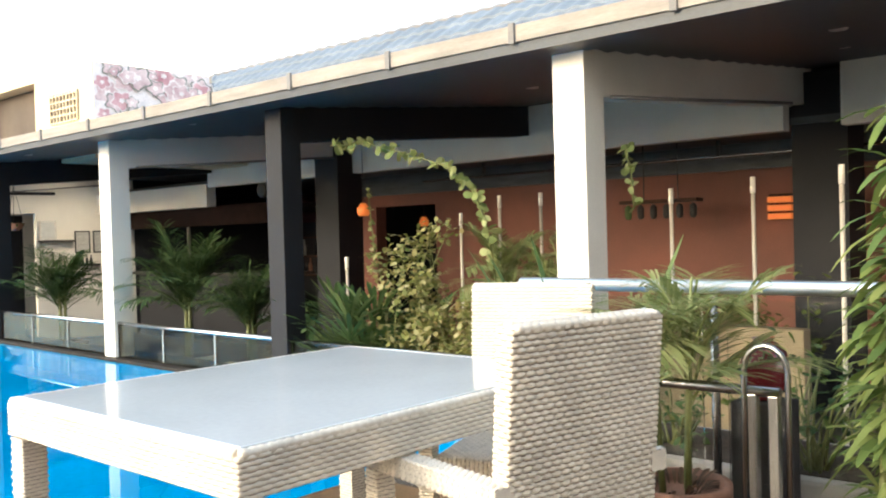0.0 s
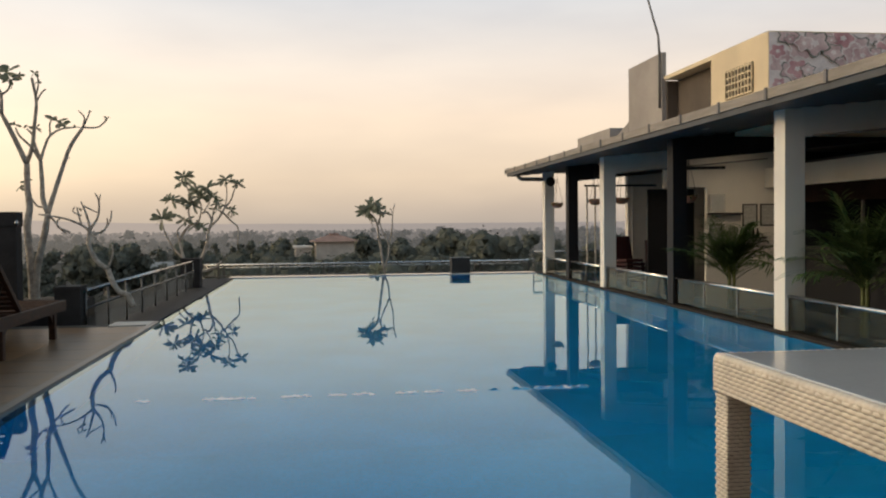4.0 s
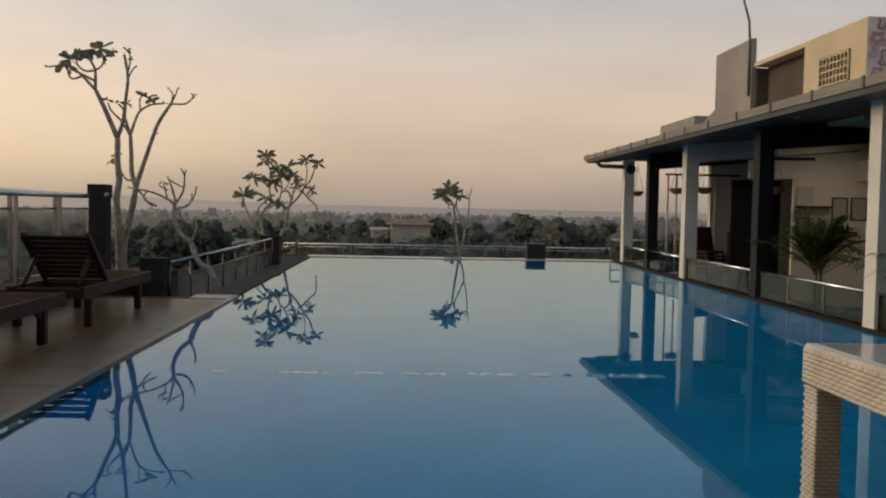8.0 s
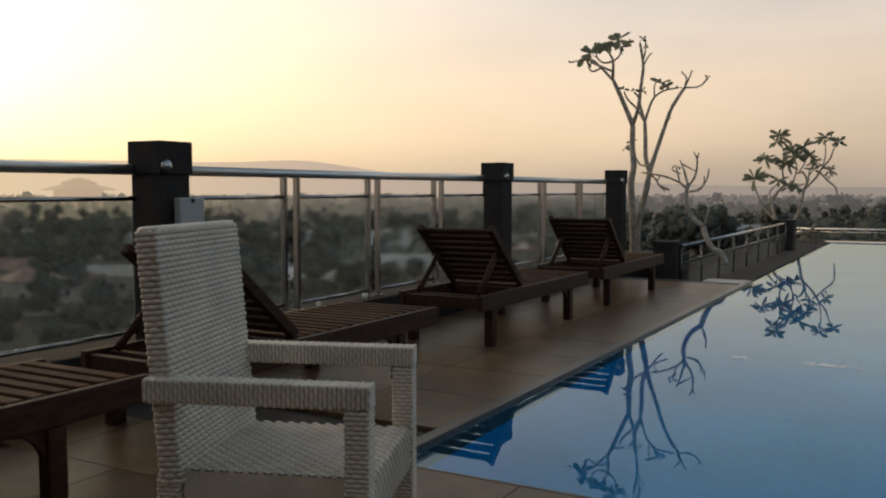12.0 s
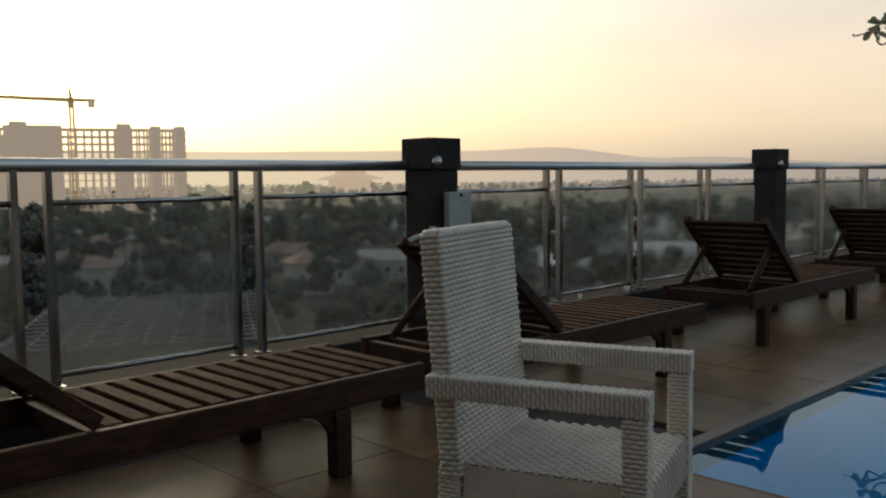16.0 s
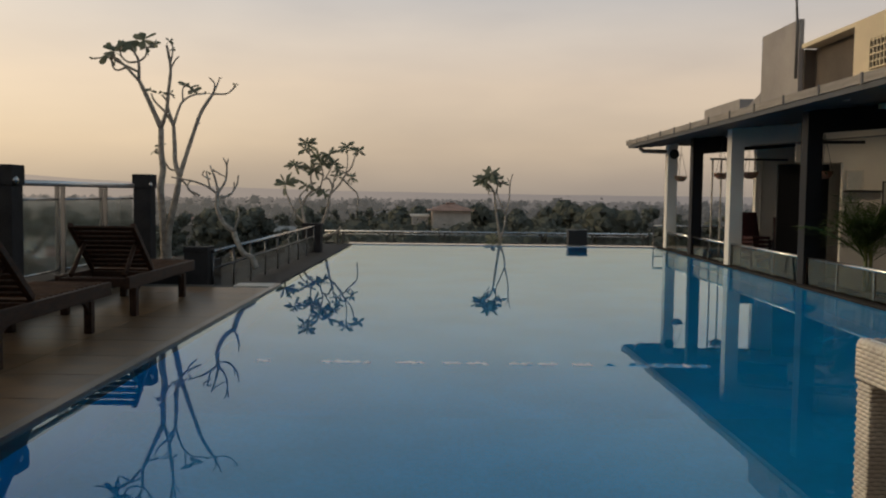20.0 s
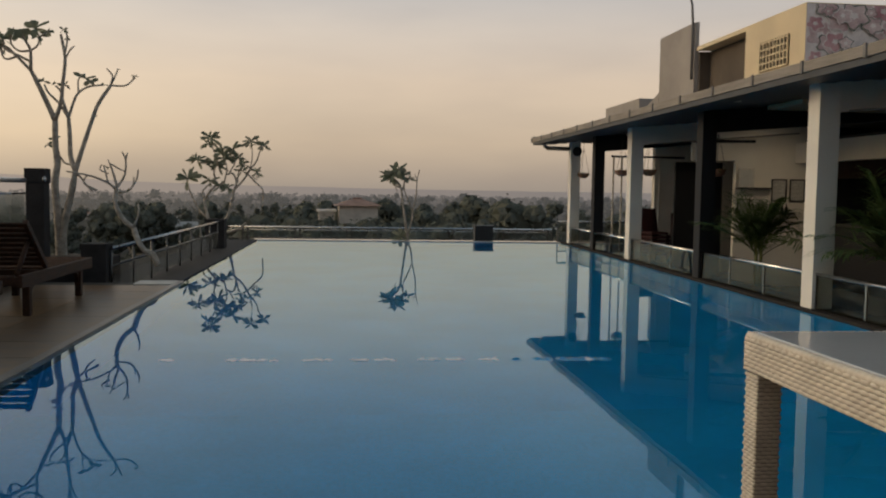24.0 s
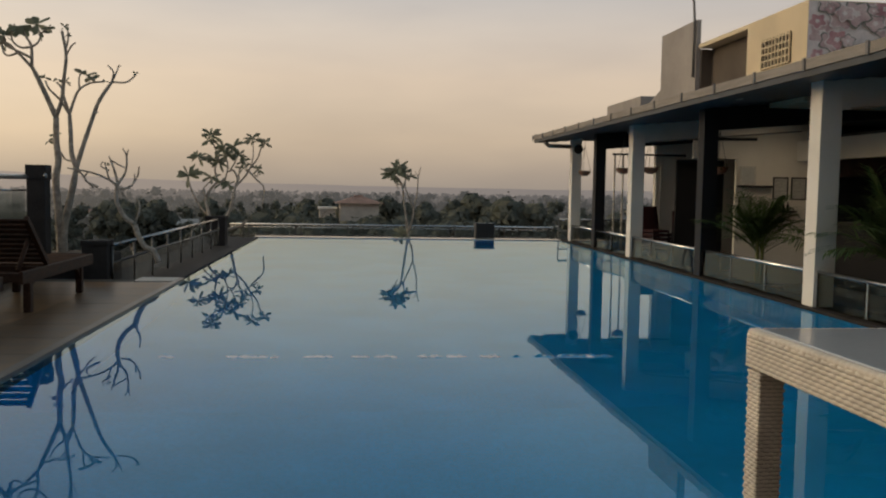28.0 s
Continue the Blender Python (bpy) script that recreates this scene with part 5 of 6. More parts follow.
def potted_palm(x, y, z, h, L, n, seed, pot="white", light=False):
    rnd = random.Random(seed)
    e = empty("potted_palm", pose(x, y, z))
    if pot == "white":
        bm = box(bmesh.new(), -0.19, -0.19, 0, 0.19, 0.19, 0.42, bevel=0.015)
        pot_ = part("pot", bm, M_WPOT, e, "square pale planter")
        part("soil", B(-0.165, -0.165, 0.40, 0.165, 0.165, 0.424), M_SOIL, pot_)
        top = 0.42
    else:
        part("pot", lathe(bmesh.new(), [(0.12, 0), (0.165, 0.19), (0.19, 0.195), (0.19, 0.24), (0.165, 0.24), (0.155, 0.21), (0.01, 0.205)], 28), M_POT, e, "round terracotta pot")
        top = 0.21
        dry = bmesh.new()
        for k in range(70):
            a = rnd.uniform(0, 6.3)
            leaf_faces(dry, (0.08 * math.cos(a), 0.08 * math.sin(a), 0.20), (math.cos(a), math.sin(a), rnd.uniform(0.3, 2.5)), rnd.uniform(0.08, 0.18), 0.016, droop=0.5)
        part("dry_leaves", dry, M_DRY, e, "withered brown leaves")
    wood, green = bmesh.new(), bmesh.new()
    for s in range(3):
        bx, by = rnd.uniform(-0.06, 0.06), rnd.uniform(-0.06, 0.06)
        tube(wood, [(bx, by, top - 0.04), (bx * 1.4, by * 1.4, top + h)], [0.028, 0.016] if pot == "white" else [0.013, 0.009], sides=7)
        for k in range(n // 3):
            a = 2 * math.pi * (k + rnd.random()) / (n // 3)
            el = rnd.uniform(0.5, 4.0)
            frond(green, (bx * 1.4, by * 1.4, top + h * rnd.uniform(0.6, 1.0)), (math.cos(a), math.sin(a), el), L * rnd.uniform(0.7, 1.1), rnd, leaflet=(0.42 if light else 0.30) * L / 0.8, droop=rnd.uniform(0.2, 0.5), wide=0.011 if light else 0.017)
    part("stem", wood, M_CANE, e)
    part("crown", green, M_FROND if light else M_PALM, e)
    return tagged(e, ("light yellow-green" if light else "green") + " feathery palm in a " + ("square pale planter" if pot == "white" else "terracotta pot"), "potted palm", "potted palms")


def far_woods(name, n, d0, d1, a0, a1, h0, h1, seed, material, label, z=-22.0, sub=1, lumps=4):
    """Many tree crowns, each of several lumpy clumps, as one sheet of stuff."""
    rng = np.random.RandomState(seed)
    bm = bmesh.new()
    bmesh.ops.create_icosphere(bm, subdivisions=sub, radius=1.0)
    base = np.array([v.co[:] for v in bm.verts])
    fc = np.array([[v.index for v in f.verts] for f in bm.faces])
    bm.free()
    V, F, k = [], [], 0
    for i in range(n):
        d = d0 * (d1 / d0) ** rng.rand()
        a = radians(a0 + (a1 - a0) * rng.rand())
        h = h0 + (h1 - h0) * rng.rand() ** 2
        c = np.array([-math.sin(a) * d, math.cos(a) * d, z])
        w = h * rng.uniform(0.28, 0.48)
        for q in range(lumps):
            r = w * rng.uniform(0.45, 0.8)
            o = np.array([rng.uniform(-1, 1) * w * 0.7, rng.uniform(-1, 1) * w * 0.7, h * rng.uniform(0.1, 0.62) - r * 0.3])
            rough = 1 + 0.5 * (rng.rand(len(base)) - 0.5)
            V.append(base * rough[:, None] * np.array([r, r, r * 0.85]) + c + o)
            F.append(fc + k)
            k += len(base)
    ob = part(name, arrays_mesh(name, np.concatenate(V).tolist(), np.concatenate(F).tolist(), material), None)
    return tagged(ob, label, "trees", kind="stuff")


def leafy_woods(name, n, d0, d1, a0, a1, h0, h1, seed, material, label, z=-22.0, quads=150, size=0.6, clear=None, lumps=8):
    """Tree crowns: a few rounded lumps each, covered with many small leaf sprays, with an uneven outline."""
    rng = np.random.RandomState(seed)
    d = d0 * (d1 / d0) ** rng.rand(n)
    a = np.radians(a0 + (a1 - a0) * rng.rand(n))
    if clear:
        keep = ~((np.degrees(a) > clear[0]) & (np.degrees(a) < clear[1]) & (d < clear[2]))
        d, a, n = d[keep], a[keep], int(keep.sum())
    h = h0 + (h1 - h0) * rng.rand(n) ** 2
    w = h * rng.uniform(0.30, 0.50, n)
    c = np.stack([-np.sin(a) * d, np.cos(a) * d, np.full(n, z)], 1)
    lo = np.stack([rng.uniform(-0.75, 0.75, (n, lumps)) * w[:, None], rng.uniform(-0.75, 0.75, (n, lumps)) * w[:, None], h[:, None] * rng.uniform(0.30, 0.90, (n, lumps))], -1)
    lr = w[:, None] * rng.uniform(0.26, 0.52, (n, lumps))
    # the lumps
    bm = bmesh.new()
    bmesh.ops.create_icosphere(bm, subdivisions=2, radius=1.0)
    ball = np.array([v.co[:] for v in bm.verts])
    tri = np.array([[v.index for v in f.verts] for f in bm.faces])
    bm.free()
    swell = 0.62 + 0.42 * rng.rand(n, lumps, len(ball), 1)
    lv = (c[:, None, None] + lo[:, :, None] + ball * lr[..., None, None] * swell).reshape(-1, 3)
    lf = (tri[None] + (np.arange(n * lumps) * len(ball))[:, None, None]).reshape(-1, 3)
    ln = np.tile(ball[tri].reshape(-1, 3), (n * lumps, 1)) + 0.60 * np.repeat(rng.normal(size=(len(lf), 3)), 3, 0)
    ln /= np.linalg.norm(ln, axis=1, keepdims=True)
    # the sprays
    pick = rng.randint(0, lumps, (n, quads))
    dirs = rng.normal(size=(n, quads, 3))
    dirs /= np.linalg.norm(dirs, axis=2, keepdims=True)
    rows_ = np.arange(n)[:, None]
    p = c[:, None] + lo[rows_, pick] + dirs * (lr[rows_, pick] * rng.uniform(0.80, 1.30, (n, quads)))[..., None]
    u = rng.normal(size=p.shape)
    u /= np.linalg.norm(u, axis=2, keepdims=True)
    u -= 0.5 * (u * dirs).sum(2, keepdims=True) * dirs
    v = np.cross(dirs + 0.35 * rng.normal(size=p.shape), u)
    v /= np.linalg.norm(v, axis=2, keepdims=True) + 1e-9
    s = (size * rng.uniform(0.5, 1.3, (n, quads)))[..., None]
    q = np.stack([p - u * s, p - v * s * 0.6, p + u * s, p + v * s * 0.6], 2).reshape(-1, 3)
    f = np.arange(len(q)).reshape(-1, 4) + len(lv)
    me = arrays_mesh(name, np.concatenate([lv, q]).tolist(), lf.tolist() + f.tolist(), material, smooth=True)
    nor = dirs + 0.65 * rng.normal(size=dirs.shape)
    nor /= np.linalg.norm(nor, axis=2, keepdims=True)
    me.normals_split_custom_set(np.concatenate([ln, np.repeat(nor.reshape(-1, 3), 4, 0)]).tolist())
    return tagged(part(name, me, None), label, "trees", kind="stuff")


leafy_woods("near_woods", 430, 90, 260, -25, 112, 6, 14, 1, M_WOOD, "dark tree crowns below the rooftop", quads=420, size=0.38, clear=(54, 74, 128))
leafy_woods("low_shrubs", 330, 42, 96, -20, 112, 2.5, 5.5, 23, M_WOOD, "low dark shrubs round the foot of the building", quads=100, size=0.32, lumps=4)
leafy_woods("garden_trees", 26, 170, 216, -8, 6, 16.2, 17.9, 8, M_TOWNHAZE, "dark garden trees in front of the villa", quads=520, size=0.42)
leafy_woods("tall_trees", 16, 230, 330, -12, 14, 19, 22.5, 15, M_TOWNHAZE, "taller dark trees standing out of the woods", quads=340, size=0.5)
leafy_woods("town_woods", 1200, 240, 560, -35, 115, 8, 17, 2, M_TOWNHAZE, "dark tree crowns between the houses", quads=130, size=0.85, lumps=4)
leafy_woods("backdrop_outer_trees", 1400, 540, 1150, -40, 115, 10, 21, 5, M_WOODMID, "greyish tree crowns with painted haze at the town's edge", quads=60, size=1.4, lumps=3)
far_woods("backdrop_tree_line", 4200, 1000, 2700, -45, 115, 9, 14, 3, M_WOODFAR, "haze-painted tree line on the horizon", z=-16.5, lumps=3)


def house(w, d, h, roof, kind, o=0.7):
    e = empty("house")
    wall_ = part("wall", B(-w / 2, -d / 2, 0, w / 2, d / 2, h), M_HOUSEW, e)
    bm = bmesh.new()
    b = [bm.verts.new(p) for p in ((-w / 2 - o, -d / 2 - o, h), (w / 2 + o, -d / 2 - o, h), (w / 2 + o, d / 2 + o, h), (-w / 2 - o, d / 2 + o, h))]
    q = w / 2 - d / 2 if kind == "hip" else w / 2 + o
    t0, t1 = bm.verts.new((-q, 0, h + roof)), bm.verts.new((q, 0, h + roof))
    for f in ((b[0], b[1], t1, t0), (b[1], b[2], t1), (b[2], b[3], t0, t1), (b[3], b[0], t0), (b[3], b[2], b[1], b[0])):
        bm.faces.new(f)
    part("roof", bm, M_HOUSER if kind == "hip" else M_METALR, e)
    for k in range(max(2, int(w / 3))):
        x = -w / 2 + (k + 0.5) * w / max(2, int(w / 3))
        part("window", B(x - 0.5, -d / 2 - 0.06, h * 0.45, x + 0.5, -d / 2 + 0.02, h * 0.45 + 1.2), M_BLACK, wall_)
    return tagged(e, "distant house with a " + ("clay tiled hip roof" if kind == "hip" else "grey sheet metal roof"), "house", "town houses")


kinds = [house(11, 8, 4.0, 2.6, "hip"), house(9, 7, 6.5, 2.2, "hip"), house(16, 9, 5.0, 2.0, "gable"), house(24, 13, 6.0, 2.6, "gable")]
rnd = random.Random(11)
spots = []
for i in range(190):
    d = 175 * (5.0 ** rnd.random())
    a = radians(rnd.uniform(-32, 108))
    spots.append((-math.sin(a) * d, math.cos(a) * d, rnd.uniform(-40, 40) + math.degrees(a), rnd.choice((0, 0, 1, 1, 2, 2, 3))))
for k in range(4):
    kinds[k].matrix_world = pose(-60 - 40 * k, 190 + 35 * k, -22, 0, 0, 20 * k)
for x, y, r, k in spots:
    copy_thing(kinds[k], pose(x, y, -22, 0, 0, r))
# villa with a tiled roof beyond the far edge, and a flat white roof beside it
big = house(9.6, 7, 19.2, 1.7, "hip", 1.3)
part("ridge_cap", B(-1.2, -0.25, 20.85, 1.2, 0.25, 21.25), M_HOUSER, big)
big.matrix_world = pose(2.5, 225, -22, 0, 0, 4)
tagged(big, "large pale villa with a broad clay hip roof", "house")
w = empty("warehouse", pose(-5.4, 228, -22, 0, 0, 3))
part("wall", B(-2.0, -4, 0, 2.0, 4, 17.6), M_HOUSEW, w)
part("roof", B(-2.4, -4.4, 17.6, 2.4, 4.4, 18.1), M_WHITE, w, "flat white roof")
tagged(w, "low building with a flat white roof", "building")
hall = empty("market_hall", pose(-168, 235, -22, 0, 0, 35))
part("wall", B(-20, -12, 0, 20, 12, 6), M_HOUSEW, hall)
bm = bmesh.new()
vv = [bm.verts.new(p) for p in ((-21, -13, 6), (21, -13, 6), (21, 13, 6), (-21, 13, 6), (-21, 0, 10), (21, 0, 10))]
for f in ((0, 1, 5, 4), (2, 3, 4, 5), (1, 2, 5), (3, 0, 4)):
    bm.faces.new([vv[i] for i in f])
part("roof", bm, M_METALR, hall, "pale sheet metal roof")
tagged(hall, "long hall with a pale sheet metal roof", "building")


# building shell under construction, with a tower crane
def shell(dist=450.0, yaw=68.0):
    a = radians(yaw)
    e = empty("building_shell", pose(-math.sin(a) * dist, math.cos(a) * dist, -22, 0, 0, yaw))
    W, D, FH, N = 96.0, 22.0, 3.4, 14
    for k in range(N + 1):
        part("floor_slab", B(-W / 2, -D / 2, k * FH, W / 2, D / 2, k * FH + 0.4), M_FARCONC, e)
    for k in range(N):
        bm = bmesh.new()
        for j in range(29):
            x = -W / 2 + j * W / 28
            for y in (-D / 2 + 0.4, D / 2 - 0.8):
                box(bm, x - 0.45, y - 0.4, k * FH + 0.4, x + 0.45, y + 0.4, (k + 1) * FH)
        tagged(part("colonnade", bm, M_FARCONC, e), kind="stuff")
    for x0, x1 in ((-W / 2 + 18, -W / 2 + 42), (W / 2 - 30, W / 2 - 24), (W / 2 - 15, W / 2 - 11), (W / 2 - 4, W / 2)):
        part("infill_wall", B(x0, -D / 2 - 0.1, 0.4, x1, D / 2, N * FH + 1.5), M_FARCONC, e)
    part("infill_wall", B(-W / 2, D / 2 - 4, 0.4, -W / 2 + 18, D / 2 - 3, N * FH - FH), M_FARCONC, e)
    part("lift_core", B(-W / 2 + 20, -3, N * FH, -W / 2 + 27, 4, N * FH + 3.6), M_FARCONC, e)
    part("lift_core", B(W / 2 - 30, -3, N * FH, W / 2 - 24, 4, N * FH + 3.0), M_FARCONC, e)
    tagged(e, "unfinished concrete frame building with open floors", "building")
    c = empty("tower_crane", e.matrix_world @ pose(-1.5, 16, 0))
    mast = bmesh.new()
    for sx in (-0.8, 0.8):
        for sy in (-0.8, 0.8):
            tube(mast, [(sx, sy, 0), (sx, sy, 64)], 0.5, sides=4)
    for k in range(22):
        s = 1 if k % 2 else -1
        tube(mast, [(-0.8 * s, -0.8, k * 2.9), (0.8 * s, -0.8, k * 2.9 + 2.9)], 0.2, sides=4)
    part("mast", mast, M_CRANE, c)
    part("jib", T([(0, 0, 63), (-41, 0, 64)], [1.0, 0.7], sides=4), M_CRANE, c)
    part("counter_jib", T([(0, 0, 63), (11, 0, 63)], 0.8, sides=4), M_CRANE, c)
    part("counterweight", B(7.5, -1, 59.5, 10.5, 1, 63.5), M_FARCONC, c)
    part("tower_top", T([(0, 0, 63), (-1.0, 0, 71)], [0.9, 0.2], sides=4), M_CRANE, c)
    part("stay", T([(-1.0, 0, 71), (-28, 0, 64)], 0.16, sides=4), M_CRANE, c)
    part("cab", B(-1.6, -2.2, 59.5, 0.6, -0.6, 62), M_CRANE, c)
    tagged(c, "tower crane beside the unfinished building", "crane")


shell()

# hills, their haze painted as glow
bm = bmesh.new()
prev = None
for i in range(141):
    yaw = -50 + i * 1.2
    a = radians(yaw)
    d = 2900.0
    h = 1.75 / (1 + math.exp(-(yaw - 26) / 7.0)) + 0.30 * math.exp(-((yaw - 38.5) / 3.2) ** 2) - 0.22 * math.exp(-((yaw - 32.5) / 2.4) ** 2) + 0.12 + 0.05 * noise.noise(Vector((yaw * 0.2, 0, 3)))
    z = math.tan(radians(h)) * d
    p, q = bm.verts.new((-math.sin(a) * d, math.cos(a) * d, -24)), bm.verts.new((-math.sin(a) * d, math.cos(a) * d, z))
    if prev:
        bm.faces.new((prev[0], p, q, prev[1]))
    prev = (p, q)
structure("backdrop_hills", bm, M_HILL, "pale hills with painted evening haze", "hills")

# timber lattice roof of a yard below
lt = empty("lattice_roof", pose(-101, 50, -19.5, 0, 0, 150))
for k in range(11):
    part("batten", B(-20, -14 + k * 2.8, 4.0, 20, -13.86 + k * 2.8, 4.2), M_CONC, lt)
for k in range(15):
    part("rafter", B(-20 + k * 2.8, -14, 4.2, -19.86 + k * 2.8, 14, 4.4), M_CONC, lt)
for x in (-15, 15):
    for y in (-13, 13):
        part("post", B(x - 0.2, y - 0.2, -2.5, x + 0.2, y + 0.2, 4.0), M_CONC, lt)
tagged(lt, "open grey lattice roof over a yard", "pergola")
for k, (x, y, w, d, h, r) in enumerate(((-300, 98, 50, 14, 7, 12), (-352, 128, 60, 12, 9, 15), (-655, 520, 40, 22, 23, 50))):
    hl = empty("long_shed" if k < 2 else "tiered_hall", pose(x, y, -22, 0, 0, r))
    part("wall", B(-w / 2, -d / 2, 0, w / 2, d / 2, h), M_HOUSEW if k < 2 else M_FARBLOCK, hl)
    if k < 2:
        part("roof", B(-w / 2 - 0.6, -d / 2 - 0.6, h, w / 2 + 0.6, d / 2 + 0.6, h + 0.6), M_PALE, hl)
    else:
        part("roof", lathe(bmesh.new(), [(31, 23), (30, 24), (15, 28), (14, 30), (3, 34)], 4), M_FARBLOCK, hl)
    tagged(hl, "long low shed with a pale flat roof" if k < 2 else "haze-painted hall with a tiered pyramid roof", "building")

# ---------------------------------------------------------------- terrace plants and things
potted_palm(5.24, 10.95, TFLOOR, 0.58, 0.88, 45, 1)
potted_palm(5.16, 8.15, TFLOOR, 0.66, 0.95, 51, 2)
potted_palm(5.35, 7.3, TFLOOR, 0.45, 0.72, 36, 6)
potted_palm(5.1, 4.05, TFLOOR, 0.95, 0.50, 24, 3, light=True)
potted_palm(3.02, 1.72, 0.0, 0.50, 0.48, 24, 4, pot="clay", light=True)
potted_palm(4.98, 3.62, TFLOOR, 0.98, 0.42, 18, 9, light=True)


def blade_plant(x, y, z, seed):
    rnd = random.Random(seed)
    e = empty("blade_plant", pose(x, y, z))
    part("pot", lathe(bmesh.new(), [(0.11, 0), (0.15, 0.28), (0.17, 0.285), (0.17, 0.33), (0.15, 0.33), (0.14, 0.30), (0.01, 0.295)], 24), M_POT, e)
    green = bmesh.new()
    for k in range(13):
        a = k * 2.4 + rnd.uniform(-0.4, 0.4)
        leaf_faces(green, (0.04 * math.cos(a), 0.04 * math.sin(a), 0.28), (0.30 * math.cos(a), 0.30 * math.sin(a), 1), rnd.uniform(0.95, 1.45), 0.034, droop=0.16, up=Vector((-math.cos(a) * 0.9, -math.sin(a) * 0.9, 0.45)))
    part("foliage", green, M_PALM, e, "long upright green blades")
    tagged(e, "plant with long upright green blades in a clay pot", "potted plant")


blade_plant(3.74, 2.48, TFLOOR, 8)


def fan_palm(x, y, z, seed):
    rnd = random.Random(seed)
    e = empty("fan_palm", pose(x, y, z))
    part("pot", lathe(bmesh.new(), [(0.15, 0), (0.2, 0.3), (0.22, 0.31), (0.22, 0.36), (0.19, 0.36), (0.18, 0.33), (0.01, 0.33)], 24), M_POT, e)
    stems, green = bmesh.new(), bmesh.new()
    for k in range(34):
        a = 2 * math.pi * rnd.random()
        d = Vector((math.cos(a), math.sin(a), rnd.uniform(0.3, 1.5))).normalized()
        tip = Vector((0, 0, 0.35)) + d * rnd.uniform(0.40, 0.72)
        tube(stems, [(0, 0, 0.33), tip], [0.01, 0.007], sides=5)
        side = d.cross(Vector((0, 0, 1))).normalized()
        up2 = side.cross(d)
        for q in range(15):
            t = math.pi * (q / 14 - 0.5) * 1.05
            leaf_faces(green, tip, d * math.cos(t) + side * math.sin(t) + up2 * 0.1, rnd.uniform(0.36, 0.52), 0.040, droop=0.16)
    part("stem", stems, M_CANE, e)
    part("crown", green, M_PALM, e)
    tagged(e, "fan palm with dark green pleated leaves in a pot", "fan palm")


fan_palm(5.12, 5.40, TFLOOR + 0.02, 7)


def shrub(x, y, z, h, w, n, seed, material, label, leaf=0.06):
    rnd = random.Random(seed)
    e = empty("shrub", pose(x, y, z))
    wood, green = bmesh.new(), bmesh.new()
    for k in range(16):
        top = Vector((rnd.uniform(-w, w), rnd.uniform(-w, w), h * rnd.uniform(0.5, 1.0)))
        pts = limb(wood, (rnd.uniform(-0.05, 0.05), rnd.uniform(-0.05, 0.05), 0), top, 0.008, 0.003, rnd, 0.15, 5)
        for q in range(n // 16):
            p = pts[rnd.randint(2, 5)] + Vector((rnd.uniform(-1, 1), rnd.uniform(-1, 1), rnd.uniform(-1, 1))) * 0.09
            leaf_faces(green, p, (rnd.uniform(-1, 1), rnd.uniform(-1, 1), rnd.uniform(-0.4, 0.9)), leaf * rnd.uniform(0.7, 1.4), leaf * 0.6, droop=0.3)
    part("stem", wood, M_CANE, e)
    part("foliage", green, material, e)
    return tagged(e, label, "shrub")


shrub(5.05, 4.75, TFLOOR, 1.62, 0.28, 2600, 12, M_SHRUB, "tall shrub with pale variegated leaves")
shrub(5.0, 4.35, TFLOOR, 1.22, 0.32, 3000, 13, M_SHRUB, "bushy shrub with pale variegated leaves")
shrub(5.35, 3.95, TFLOOR, 1.42, 0.30, 1800, 14, M_BAMBOO, "light green leafy shrub")


def vine(pts, n, seed, label, leaf=0.092):
    rnd = random.Random(seed)
    e = empty("vine")
    wood, green = bmesh.new(), bmesh.new()
    pts = [Vector(p) for p in pts]
    tube(wood, pts, 0.006, sides=5)
    for k in range(n):
        u = rnd.random() * (len(pts) - 1)
        i = min(int(u), len(pts) - 2)
        p = pts[i].lerp(pts[i + 1], u - i)
        leaf_faces(green, p, (rnd.uniform(-1, 1), rnd.uniform(-1, 1), rnd.uniform(-0.9, 1.2)), leaf * rnd.uniform(0.6, 1.2), leaf * 0.75, droop=0.25, up=Vector((rnd.uniform(-1, 0.2), rnd.uniform(-0.8, 0.8), rnd.uniform(0.1, 1))).normalized())
    part("stem", wood, M_CANE, e)
    part("foliage", green, M_FROND, e)
    tagged(e, label, "vine")


vine([(4.9, 3.95, 0.75), (4.88, 4.02, 1.2), (4.86, 4.12, 1.45), (4.84, 4.35, 1.62), (4.82, 4.72, 1.74), (4.8, 5.1, 1.84), (4.8, 5.5, 1.86)], 135, 5, "arching green vine shoot with heart-shaped leaves", leaf=0.078)
vine([(4.74, 2.86, 1.62), (4.76, 2.84, 1.45), (4.75, 2.82, 1.25)], 30, 6, "small green creeper hanging at a white column", leaf=0.06)
vine([(6.4, 6.75, 1.62), (6.4, 6.72, 1.3), (6.42, 6.7, 1.0), (6.4, 6.7, 0.85)], 45, 8, "green creeper hanging from a basket", leaf=0.06)


